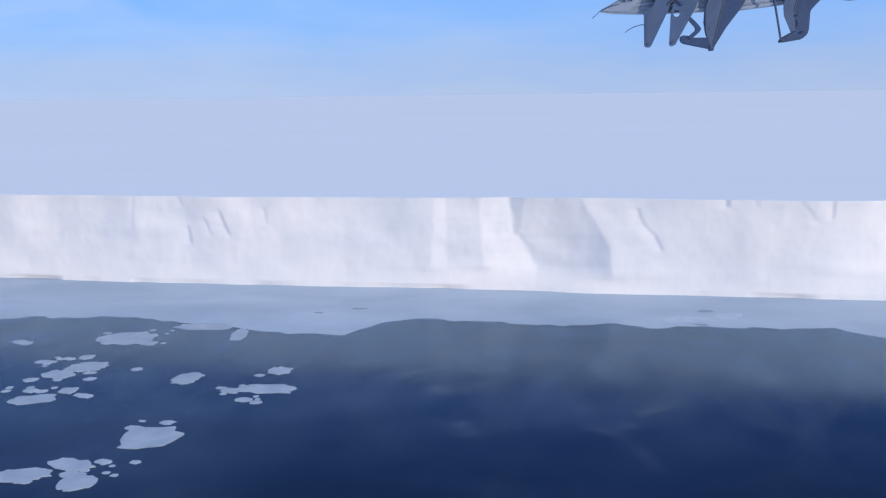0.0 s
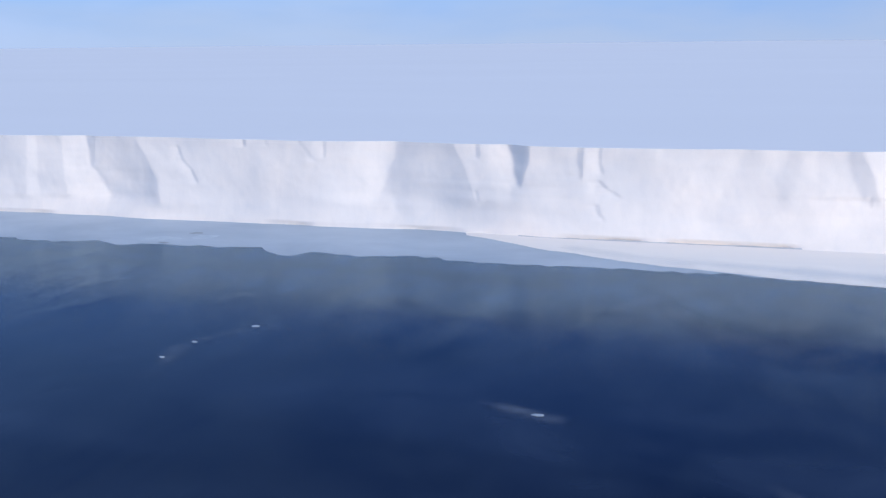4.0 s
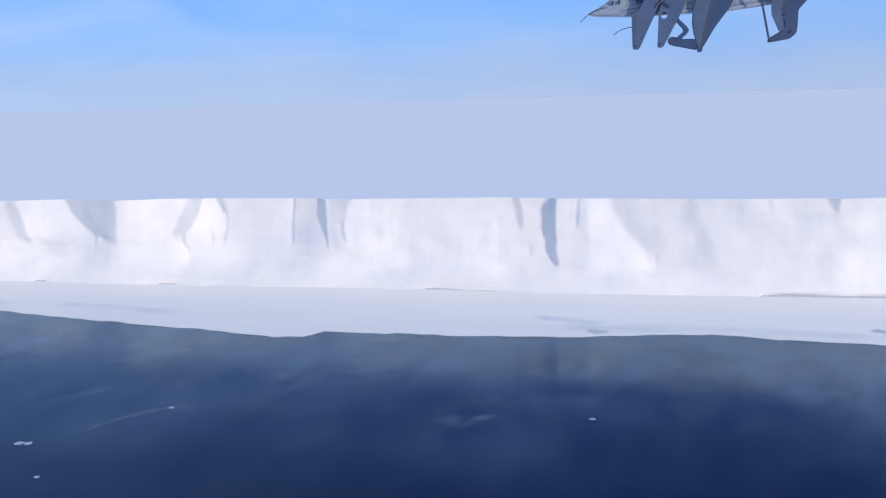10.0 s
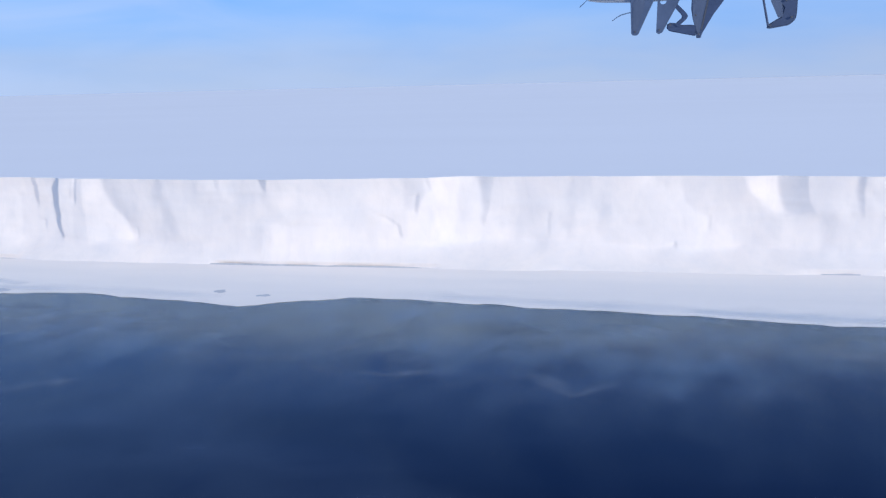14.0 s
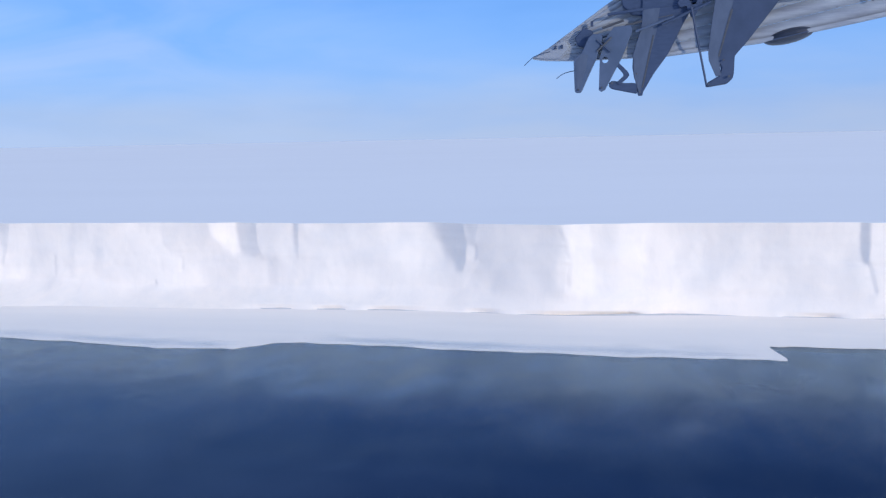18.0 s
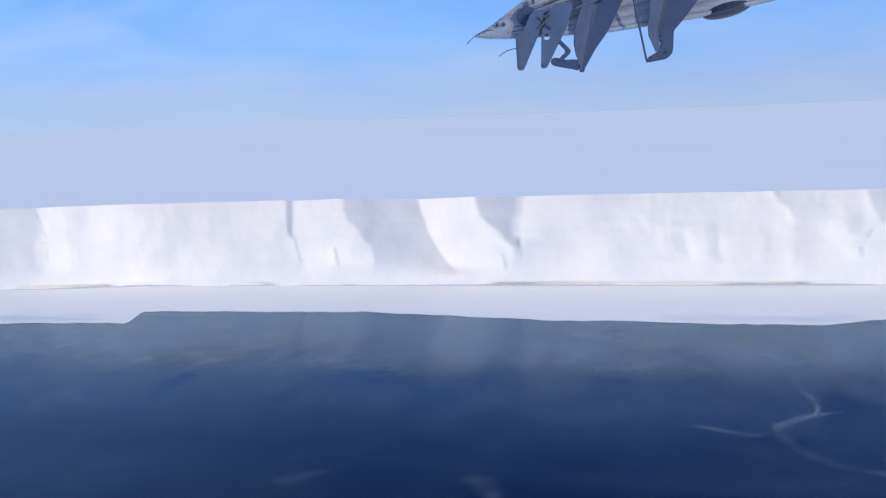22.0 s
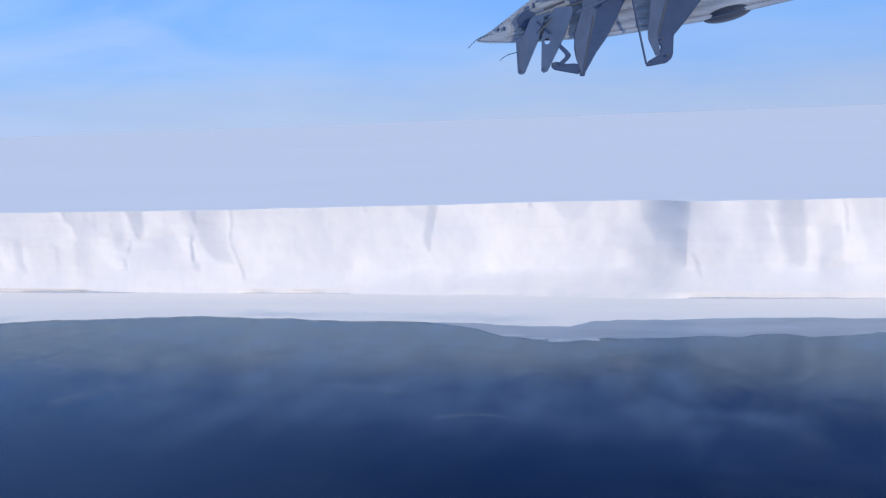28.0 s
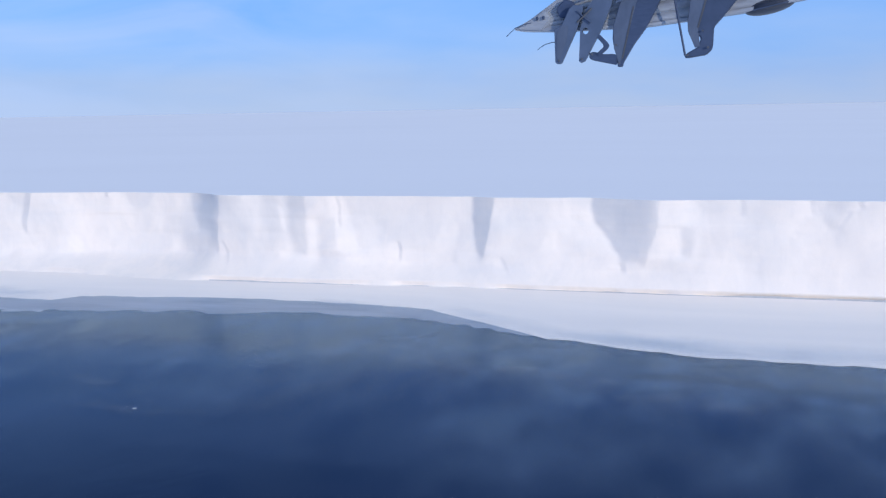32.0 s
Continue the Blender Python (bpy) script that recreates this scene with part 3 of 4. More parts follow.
# the last stretch
facet(-0.14, ((805.5, 20), (807.7, 16.5)), ((810.5, 20), (809.8, 16.5)), 1.5)
facet(-0.32, ((810.5, 20), (809.7, 13.2), (810, 9.4)), ((813.1, 20), (812.1, 15.1), (811.1, 9.4)), 0.8); cleft(833.3, 20, 833.6, 18.7, 0.8, 1.8)
facet(-0.1, ((836.2, 14.6), (836.5, 7.5)), ((852.5, 14.3), (851.4, 5.4)), 3)
facet(-0.14, ((838.3, 20), (840.3, 17.3), (841.5, 16)), ((848.1, 20), (845.6, 16.4), (844, 15.5)), 1)
facet(0.18, ((853.1, 20), (853.4, 10.5)), ((857.7, 20), (859.6, 14.1), (861.3, 11.4)), 2)
facet(-0.33, ((861, 20), (862.4, 14.1), (864.7, 10.1), (866.3, 6.3)), ((868.7, 20), (868.5, 14.7), (868.2, 11.1), (867.8, 6.1)), 0.6, 7)
facet(0.1, ((868.8, 20), (868.7, 13.5)), ((876.5, 20), (876.5, 13.4)), 5); cleft(868.9, 8.4, 870.7, 3.2, 0.7, 1.3)
facet(-0.1, ((877.9, 18.2), (877.9, 5)), ((884, 20), (884.5, 5)), 3); facet(0.18, ((884.2, 17.4), (885.8, 11.7)), ((885.1, 17.6), (886.9, 12.1)), 0.7)
facet(-0.24, ((886.4, 20), (887.2, 12.1), (888.8, 6.2)), ((891.6, 20), (892.1, 7.9), (891.7, 6.1)), 1.5)
facet(0.12, ((892.3, 14.4), (892.4, 5.5)), ((894.1, 14.4), (894.6, 5.5)), 1.5); facet(-0.14, ((894.7, 15), (894.9, 4.9)), ((899.8, 14.9), (901.3, 4.8)), 2)
facet(0.16, ((898.9, 20), (899.1, 13)), ((900.6, 20), (904.8, 7.1)), 1.5); cleft(899.1, 20, 899.5, 12.6, 0.6, 1.3); cleft(913.6, 9.4, 913.9, 5, 0.6, 1.7)
facet(0.08, ((921.5, 20), (921.3, 8.1)), ((931.1, 20), (931.7, 9.6)), 6)
facet(-0.42, ((931.5, 20), (931.8, 11.2), (933, 6.5)), ((937, 20), (936, 13.6), (934.3, 6.5)), 0.8); cleft(937.7, 6.5, 940, 2, 0.7, 1.4)
facet(0.13, ((950.7, 20), (952.5, 12.7), (957.5, 9.1)), ((957.9, 20), (958.7, 14.5), (963.8, 8.1)), 4)
facet(-0.4, ((958, 20), (958.8, 14.6), (962.3, 10.5), (964.3, 7.4)), ((972.8, 20), (972.5, 14.4), (971.4, 10.7), (970, 6.1)), 0.8); cleft(964.3, 5.9, 964.9, 3.9, 1, 2.4)
facet(0.12, ((973, 20), (972.5, 13.2), (970.7, 7.1)), ((980.9, 20), (980.7, 7.4)), 6); facet(-0.15, ((977, 12.1), (977.5, 7.9)), ((980.1, 14.5), (979.5, 7.9)), 1.5)
cleft(988.6, 20, 989.4, 16.1, 0.9, 1.2); cleft(1002.2, 20, 1002.8, 16.8, 0.8, 1.2); facet(-0.14, ((1002.8, 20), (1006.2, 13.6)), ((1009.6, 20), (1007.3, 13.6)), 1.5)
cleft(1009.6, 17.8, 1007, 13.6, 0.7, 1); cleft(1011.1, 20, 1011.9, 18.2, 0.9, 1.5)


def along(f, width):
    """f smoothed along the cliff."""
    n = int(3 * width / STEP)
    bell = np.exp(-0.5 * (np.arange(-n, n + 1) * STEP / width) ** 2)
    bell /= bell.sum()
    size = f.shape[1] + 2 * n
    return np.fft.irfft(np.fft.rfft(f, size, 1) * np.fft.rfft(bell, size)[None], size, 1)[:, n:n + f.shape[1]]


def build_relief():
    """The face's y over the grid of GRID_X and ZS."""
    x, z = np.meshgrid(GRID_X, ZS)
    rim = np.interp(GRID_X, *np.array(WALL + WALL_ON).T)[None]
    low = np.interp(GRID_X, *np.array(FOOT + FOOT_ON).T)[None]
    rim, low = along(rim + 0 * x, 5.0)[:1], along(low + 0 * x, 4.0)[:1]
    warp = x + 2.2 * wave_noise(x / 13, z / 8 + 40, 17) + 0.7 * wave_noise(x / 3.4, z / 3 + 9, 18)
    turn = LEAN + 0.075 * wave_noise(warp / 7 + z / 45, z / 12 + 3, 2) + 0.075 * wave_noise(warp / 3.1 - z / 30, z / 6 + 7, 14) + 0.035 * wave_noise(warp / 17, z / 25, 19)
    out = np.cumsum(turn - along(turn, 14.0), 1) * STEP + GROOVES
    out = out + 0.22 * wave_noise(x / 5.5, z / 3.2, 20) * wave_noise(x / 21, z / 9 + 3, 21) + 0.03 * wave_noise(x / 1.4, z / 1.5, 16)
    apron = np.clip(1 - z / (5.2 + 1.0 * wave_noise(x / 17, 0 * z, 5) + 0.35 * wave_noise(x / 5, 0 * z, 22)), 0, 1) ** 1.5
    held = smooth01((z - 0.3) / 3.5)
    return (rim + out * held) * (1 - apron) + (low + 0.15 * out) * apron - 0.4 * (1 - z / H)


RELIEF = build_relief()


def set_back(x, z):
    """The face's y at x, z."""
    u = np.clip((x - GRID_X[0]) / STEP, 0, len(GRID_X) - 1.001)
    v = np.interp(z, ZS, np.arange(len(ZS)))
    i, j = u.astype(int), np.minimum(v.astype(int), len(ZS) - 2)
    fu, fv = u - i, v - j
    near = (RELIEF[j, i] * (1 - fu) + RELIEF[j, i + 1] * fu) * (1 - fv) + (RELIEF[j + 1, i] * (1 - fu) + RELIEF[j + 1, i + 1] * fu) * fv
    return near + 1.5 * wave_noise(x / 60, 0 * z, 1) * np.clip(np.maximum(-160 - x, x - 1090) / 60, 0, 1)


def top_height(x):
    return H + 0.13 * wave_noise(x / 40, 0 * x, 6) + 0.06 * wave_noise(x / 9, 0 * x, 8)


ice_shelf = tagged(new("ice_shelf"), "long white ice shelf with a sheer fluted cliff above the sea", "ice shelf", kind="structure")
ice_shelf.location = (500, FACE, 0)
inverse = Matrix.Translation((-500, -FACE, 0))

BREAKS = [-240, -100, -19, 60, 90, 104, 172, 189, 210, 241, 295, 350, 405, 472, 523, 545, 609, 640, 665, 739, 765, 812, 868, 935, 972, 1041, 1180]

def cliff_part(x0, x1, step):
    xs = np.linspace(x0, x1, max(2, int(round((x1 - x0) / step)) + 1))
    X, Z = np.meshgrid(xs, ZS)
    Y = set_back(X, Z)
    cut = np.clip(0.42 + 0.9 * wave_noise(xs / 23, 0 * xs, 4) + 0.5 * wave_noise(xs / 6, 0 * xs, 9), 0.05, 1)
    Y[0] += 1.4 * cut
    Y[1] += 1.2 * cut
    Z = Z * np.where(Z > 10, 1 + (top_height(X) / H - 1) * (Z - 10) / 10, 1)
    ob = sheet("cliff_face", X, Y, Z, CLIFF, ice_shelf)
    ob.matrix_parent_inverse = inverse
    # the snow on top, from the lip back
    back = np.array([0.0, 0.25, 1.0, 3.0, 8.0, 18.0])
    PX = np.repeat(xs[None], 7, 0)
    PY = np.vstack([Y[-1][None] + back[:, None], np.full((1, len(xs)), 250.0)])
    lip = np.array([0, 0.05, 0.08, 0.05, 0.0, 0.0, 0.0])
    PZ = np.vstack([Z[-1][None] * (1 - k) + H * k + d for k, d in zip((0, 0, 0, 0.2, 0.6, 1, 1), lip)])
    ob = sheet("snow_edge", PX, PY, PZ, PLATEAU, ice_shelf)
    ob.matrix_parent_inverse = inverse


for a, b in zip(BREAKS[:-1], BREAKS[1:]):
    cliff_part(a, b, STEP)
cliff_part(-1400, -240, 4.0)
cliff_part(1180, 2400, 4.0)
cliff_part(-4900, -1400, 40.0)
cliff_part(2400, 5900, 40.0)

# the snow plateau behind, out to the horizon
xs, ys = np.linspace(-4900, 5900, 91), 250 + 4250 * np.linspace(0, 1, 60) ** 1.8
PX, PY = np.meshgrid(xs, ys)
PZ = H + smooth01((PY - 250) / 600) * smooth01((3000 - PY) / 1500) * 0.08 * wave_noise(PX / 900, PY / 700, 10)
PZ += 12 * ((PY - 250) / 4250) ** 1.5      # the shelf rises inland
plateau = sheet("snow_plateau", PX, PY, PZ, PLATEAU, ice_shelf)
plateau.matrix_parent_inverse = inverse

# ---- the sea ----
xs = np.r_[np.linspace(-4900, -300, 12), np.linspace(-250, 1200, 60), np.linspace(1300, 5900, 12)]
ys = np.r_[np.linspace(-4900, -100, 12), np.linspace(-60, 216, 14)]
SX, SY = np.meshgrid(xs, ys)
sea = sheet("sea", SX, SY, 0 * SX, WATER)
tagged(sea, "calm dark blue polar sea mirroring the ice cliff", "sea", kind="structure")

# ---- the ice along the cliff's foot ----
EDGE = [(78, 207.8), (96, 197), (114, 188), (140, 181), (162, 176.8), (182, 173.3), (206, 168.5), (249, 159.6), (255, 159.9), (257.5, 163.9), (284, 163.9), (308, 165.8),
        (327, 169.2), (351, 165.4), (365, 162.4), (376, 169.6), (386, 174.2), (416, 170.5), (445, 168.4), (472, 164), (487, 165.3), (493, 172), (506, 172.6), (531, 170.3),
        (564, 169.1), (588.8, 169.8), (586.2, 181), (615, 180.4), (637, 180.5), (662, 174.8), (699, 171), (720, 169.3), (734, 176.6), (744, 178), (764, 182), (798, 179.5),
        (827, 178.3), (832, 176.4), (846, 176.0), (850, 181.6), (878, 185.6), (902, 186.6), (930, 183), (945, 173), (957, 164), (984, 156.8), (1010, 155.8), (1180, 152), (1400, 166), (5900, 170)]
THIN = [(-4900, 176), (-200, 178), (-118, 174.1), (-91, 178.9), (-72, 173), (-58, 170), (-47, 169.4), (-43, 180), (-37, 183.4), (-15, 181.4), (13, 182.8), (39, 184.6), (43.5, 179.4), (49, 179.4), (51.5, 183), (76, 182.4), (98, 180.6),
        (125, 181), (150, 182)]
NEW = [(820, 178.5), (828, 174), (836, 167), (848, 165.4), (866, 169), (880, 170.3), (908, 174.8), (926, 175.2), (940, 172), (960, 164)]


def ice_strip(name, outline, xs, top, inner, mat, seed, ragged, skew=0.0):
    """A sheet of ice from the cliff's foot out to its edge, with an upright rim; its grid may lean over along x."""
    ex, ey = np.array(outline).T
    ex = ex + skew * (ey - 172)
    edge = np.interp(xs, ex, ey) + ragged * (0.6 * wave_noise(xs / 7, 0 * xs, seed) + 0.35 * wave_noise(xs / 2.3, 0 * xs, seed + 1))
    edge = np.minimum(edge, inner - 0.3)
    k = np.r_[np.linspace(0, 0.95, 12), 0.997, 1.0, 0.996]
    X = np.repeat(xs[None], len(k), 0)
    Y = inner + (edge - inner)[None] * k[:, None]
    X = X - skew * (Y - 172)
    Z = np.full_like(X, top) + 0.2 * top * wave_noise(X / 8, Y / 3, seed + 2)
    Z[-3] = Z[-2] = Z[-4]
    Z[-1] = -0.1
    ob = sheet(name, X, Y, Z, mat, flip=True)
    ob.data.polygons.foreach_set("use_smooth", [False] * len(ob.data.polygons))
    return ob


fast_ice = ice_strip("fast_ice", EDGE, np.r_[np.linspace(89, 1180, 1900), np.linspace(1200, 5900, 60)], 0.09, 215.5, FAST_ICE, 20, 1.0, 0.3)
tagged(fast_ice, "flat snow-covered sea ice along the cliff foot", "sea ice", kind="structure")
thin_ice = ice_strip("thin_ice", THIN, np.r_[np.linspace(-4900, -260, 60), np.linspace(-240, 150, 640)], 0.05, 215.5, THIN_ICE, 30, 2.2)
tagged(thin_ice, "thin grey sea ice with a ragged edge below the cliff", "sea ice", kind="structure")


# ---- the tide crack where the shelf meets the sea ice ----
WET_ICE = snow_material("wet_crack_ice", (0.47, 0.50, 0.55), (0.60, 0.62, 0.67), (0.5, 0.5, 0.5), 0.5, 0.2, 0.05)
tide_crack = tagged(new("tide_crack"), "dark broken crack line along the foot of the ice cliff", "ice crack", kind="structure")
for a, b in zip(range(90, 1170, 60), range(150, 1230, 60)):
    xs = np.linspace(a, b, 121)
    tall = 0.6 * np.clip(0.2 + 0.36 * wave_noise(xs / 14, 0 * xs, 40) + 0.12 * wave_noise(xs / 3.5, 0 * xs, 41), 0.02, 0.5)
    y = set_back(xs, 0 * xs + 0.95) - 0.12
    sheet("crack_edge", np.vstack([xs, xs, xs]), np.vstack([y - 0.25, y, y + 0.5]), np.vstack([0 * xs + 0.06, 0.10 + tall, 0.12 + tall]), WET_ICE, tide_crack)


# ---- patches of new ice and veils of frazil on the water ----
def blob(name, x, y, long, wide, turn, z, mat, label, category, seed, group="", kind=""):
    """A thin patch with an uneven outline."""
    rnd = random.Random(seed)
    n, rings = 40, (0.0, 0.35, 0.7, 0.92, 1.0)
    ph = [rnd.uniform(0, 6.28) for _ in range(6)]
    rim = [1 + 0.16 * math.sin(2 * a + ph[0]) + 0.12 * math.sin(3 * a + ph[1]) + 0.09 * math.sin(5 * a + ph[2]) + 0.06 * math.sin(9 * a + ph[3]) + 0.04 * math.sin(14 * a + ph[4])
           for a in (2 * math.pi * i / n for i in range(n))]
    verts = [(k * rim[i] * long / 2 * math.cos(2 * math.pi * i / n), k * rim[i] * wide / 2 * math.sin(2 * math.pi * i / n), 0.0) for k in rings for i in range(n)]
    faces = [(r * n + i, r * n + (i + 1) % n, (r + 1) * n + (i + 1) % n, (r + 1) * n + i) for r in range(1, len(rings) - 1) for i in range(n)]
    faces += [(0, n + i, n + (i + 1) % n) for i in range(n)]
    faces = [f[::-1] if len(f) == 4 else f for f in faces]
    ob = link_mesh(name, verts, faces, mat)
    ob.matrix_world = pose(x, y, z, 0, 0, turn)
    return tagged(ob, label, category, group, kind)


NEW_ICE = snow_material("new_grey_ice", (0.19, 0.275, 0.385), (0.30, 0.39, 0.51), (0.05, 0.2, 0.05), 0.35, 0.1, 0.05)
new_ice = ice_strip("new_ice", NEW, np.linspace(820, 960, 420), 0.05, 190.0, NEW_ICE, 36, 2.2)
tagged(new_ice, "thin smooth grey new ice beside the white sea ice", "new ice", kind="structure")
MELT = snow_material("refrozen_pool", (0.42, 0.47, 0.55), (0.54, 0.58, 0.65), (0.3, 0.3, 0.3), 0.4, 0.1, 0.03)
for i, (x, y, a, b) in enumerate([(307.3, 169.3, 3.4, 3.2), (355.2, 174.8, 2.8, 2.6), (366.0, 172.4, 2.6, 2.2)]):
    blob("refrozen_pool", x, y, a, b, 0, 0.12, MELT, "grey refrozen pool on the snow-covered sea ice", "ice pool", 340 + i, "refrozen pools")


def frazil_material(name, tone, grain=(4, 1.5), span=(0.25, 0.75), size=(0.16, 0.22, 1)):
    """A veil of fine ice that thins towards its edges."""
    m, n, l, p = material(name)
    at = n.new("ShaderNodeAttribute")
    at.attribute_name = "cover"
    f = ramp(n, l, noise_tex(n, l, coords(n, l, size), 1.0, grain[0], 0.5, grain[1]), (span[0], (0, 0, 0)), (span[1], (1, 1, 1)))
    mul = n.new("ShaderNodeMath")
    mul.operation = "MULTIPLY"
    l.new(at.outputs["Fac"], mul.inputs[0])
    l.new(f, mul.inputs[1])
    l.new(mul.outputs[0], p.inputs["Alpha"])
    p.inputs["Base Color"].default_value = (*tone, 1)
    p.inputs["Roughness"].default_value = 0.7
    return m


FRAZIL = frazil_material("frazil_veil", (0.42, 0.5, 0.62), (3, 0.4), (0.2, 0.8))
BARE = frazil_material("bare_sea_ice", (0.60, 0.70, 0.82), (2, 0.3), (0.0, 0.5), (0.05, 0.16, 1))


def frazil(points, wide, cover, seed, mat=FRAZIL, level=0.06):
    """A ribbon of frazil ice along a line of places; its cover fades to its sides and ends."""
    pts = np.array(points, float)
    d = np.r_[0, np.cumsum(np.hypot(*np.diff(pts, axis=0).T))]
    t = np.linspace(0, d[-1], max(24, int(d[-1] / 0.8)))
    x, y = np.interp(t, d, pts[:, 0]), np.interp(t, d, pts[:, 1])
    for _ in range(3):
        x[1:-1], y[1:-1] = (x[:-2] + 2 * x[1:-1] + x[2:]) / 4, (y[:-2] + 2 * y[1:-1] + y[2:]) / 4
    tx, ty = np.gradient(x), np.gradient(y)
    ln = np.hypot(tx, ty) + 1e-6
    w = wide * (1 + 0.45 * wave_noise(t / 6 + seed, 0 * t, 50))
    u = np.linspace(-1, 1, 9)
    X = x[None] - u[:, None] * (ty / ln * w)[None]
    Y = y[None] + u[:, None] * (tx / ln * w)[None]
    ends = np.clip(np.minimum(t, d[-1] - t) / (0.18 * d[-1]), 0, 1)
    lumps = np.clip(0.7 + 0.7 * wave_noise(t / 4 + seed, 0 * t, 54) + 0.6 * wave_noise(t / 1.7 + seed, 0 * t, 55), 0.2, 1.2) if mat is FRAZIL else 0.8 + 0.3 * wave_noise(t / 9 + seed, 0 * t, 54)
    C = (0.44 if mat is FRAZIL else 0.36) * cover * (1 - smooth01(np.abs(u[:, None]))) * smooth01(ends)[None] * lumps[None]
    ob = sheet("frazil_streak", X, Y, 0 * X + level + 0.003 * (seed % 7), mat, flip=True)
    layer = ob.data.attributes.new("cover", "FLOAT", "POINT")
    layer.data.foreach_set("value", C.ravel().astype(np.float32))
    if mat is not FRAZIL:
        ob.name = ob.data.name = "bare_ice_band"
        return tagged(ob, "bluish wind-swept bare band on the snow-covered sea ice", "bare ice", "bare ice bands", "stuff")
    return tagged(ob, "pale streak of drifting frazil ice and painted mist on dark water", "frazil ice", "frazil streaks", "stuff")


STREAKS = [([(708, 137.7), (710.6, 126), (710.4, 119.9), (707.5, 116.4), (704, 114.8), (704.4, 111), (706, 106.5)], 0.8, 1.0), ([(710, 128), (710.4, 119.6), (705, 114.7), (704.6, 110), (706, 105), (709, 101), (713, 99.4), (716, 97.6), (718.4, 92), (721.5, 84.4), (724, 79)], 1.7, 0.5),
           ([(61, 106), (58, 118), (59, 123), (64, 131), (70, 132.5)], 2.4, 0.45), ([(104, 109), (108, 107.5), (113, 106)], 1.6, 0.5), ([(2, 133), (6, 135), (12, 141)], 2.0, 0.4),
           ([(0, 126), (4, 130), (7.6, 140), (11, 144)], 3.0, 0.4), ([(6, 112), (2, 124), (-4, 128)], 2.0, 0.3), ([(136, 95), (138, 92), (142, 87.5), (148, 85)], 1.5, 0.6),
           ([(106, 109), (110, 106), (116, 105)], 2.0, 0.4), ([(243, 106), (245, 109), (247, 114), (251, 118.6), (258, 120)], 1.1, 0.6), ([(230, 118), (234, 121), (237, 127)], 1.8, 0.35),
           ([(669, 92), (671, 95), (674, 89), (671, 82)], 1.6, 0.2), ([(650, 90), (652, 94), (655, 95)], 2.0, 0.2), ([(568, 172), (572, 160), (576.7, 146), (573, 140)], 1.4, 0.5)]
# broad faint veils: mist over the water, painted as thin ice
MIST_VEILS = [([(575, 142), (571, 127), (566, 118)], 3.4, 0.3), ([(606, 147), (612, 151), (630, 154)], 4.0, 0.3), ([(672, 148), (680, 153), (700, 154)], 3.6, 0.3), ([(366, 138), (376, 129), (391, 132), (402, 146)], 4.0, 0.3),
         ([(420, 150), (450, 146), (480, 150)], 5.5, 0.3), ([(330, 150), (350, 146), (372, 150)], 5.0, 0.3), ([(186, 160), (215, 150), (240, 146)], 5.0, 0.32), ([(120, 160), (136, 140), (150, 130)], 5.0, 0.3),
         ([(930, 160), (948, 147), (952, 140)], 4.0, 0.3), ([(806, 160), (830, 152), (860, 150)], 5.0, 0.28), ([(755, 150), (790, 133), (812, 128)], 4.5, 0.25), ([(900, 114), (912, 112), (922, 114)], 2.4, 0.35)]
drift = random.Random(5)
for _ in range(40):
    x, y, run = drift.uniform(-40, 1000), drift.uniform(112, 162), drift.uniform(5, 22)
    MIST_VEILS.append(([(x, y), (x + 0.4 * run, y + drift.uniform(-5, 4)), (x + 0.7 * run, y + drift.uniform(-6, 6)), (x + run, y + drift.uniform(-4, 8))], drift.uniform(1.2, 4.0), drift.uniform(0.3, 0.65)))
for i, (line, wide, cover) in enumerate(STREAKS + MIST_VEILS):
    frazil(line, wide, cover, i)
# grease ice: a thin greyish film that drifts off the ice edge and breaks up into clouds towards open water; its
# paleness also paints in mist and the cliff's reflection
GREASE_SHEEN = frazil_material("grease_ice_sheen", (0.35, 0.52, 0.74), (2, 0.0), (-0.2, 0.85), (0.16, 0.07, 1))


def clouds(x, y, seed):
    """Ragged cloud noise in three octaves, about -1 to 1."""
    x, y = x + 0.5 * wave_noise(x * 1.3, y * 1.3, seed + 5), y + 0.5 * wave_noise(x * 1.3 + 9, y * 1.3, seed + 6)
    return sum(a * wave_noise(x * f + 3 * i, y * f, seed + i) for i, (a, f) in enumerate(((0.6, 1), (0.3, 2.1), (0.16, 4.3))))


xs = np.linspace(-260, 1180, 1601)
off = np.linspace(-3, 92, 106)
rim_y = np.where(xs < 150, np.interp(xs, *np.array(THIN).T), np.interp(xs, *np.array(sorted(EDGE)).T))
rim_y = np.minimum(rim_y, np.interp(xs, *np.array(sorted(EDGE)).T))
rim_y = np.convolve(np.pad(rim_y, 12, "edge"), np.ones(25) / 25, "valid")
GX = np.repeat(xs[None], len(off), 0)
GD = off[:, None] + 0 * GX
GY = rim_y[None] - GD
# extra cover on this stretch paints haze over the water
misty = smooth01((GX - 740) / 90) * (1 - 0.7 * smooth01((GX - 940) / 40))
thicker = smooth01((GX - 730) / 80) + np.exp(-((GX - 435) / 85) ** 2) + 0.5 * np.exp(-((GX - 100) / 70) ** 2)
reach = 30 + 15 * clouds(GX / 42, GY / 150, 24) + 8 * clouds(GX / 14, GY / 24, 33) + 9 * thicker
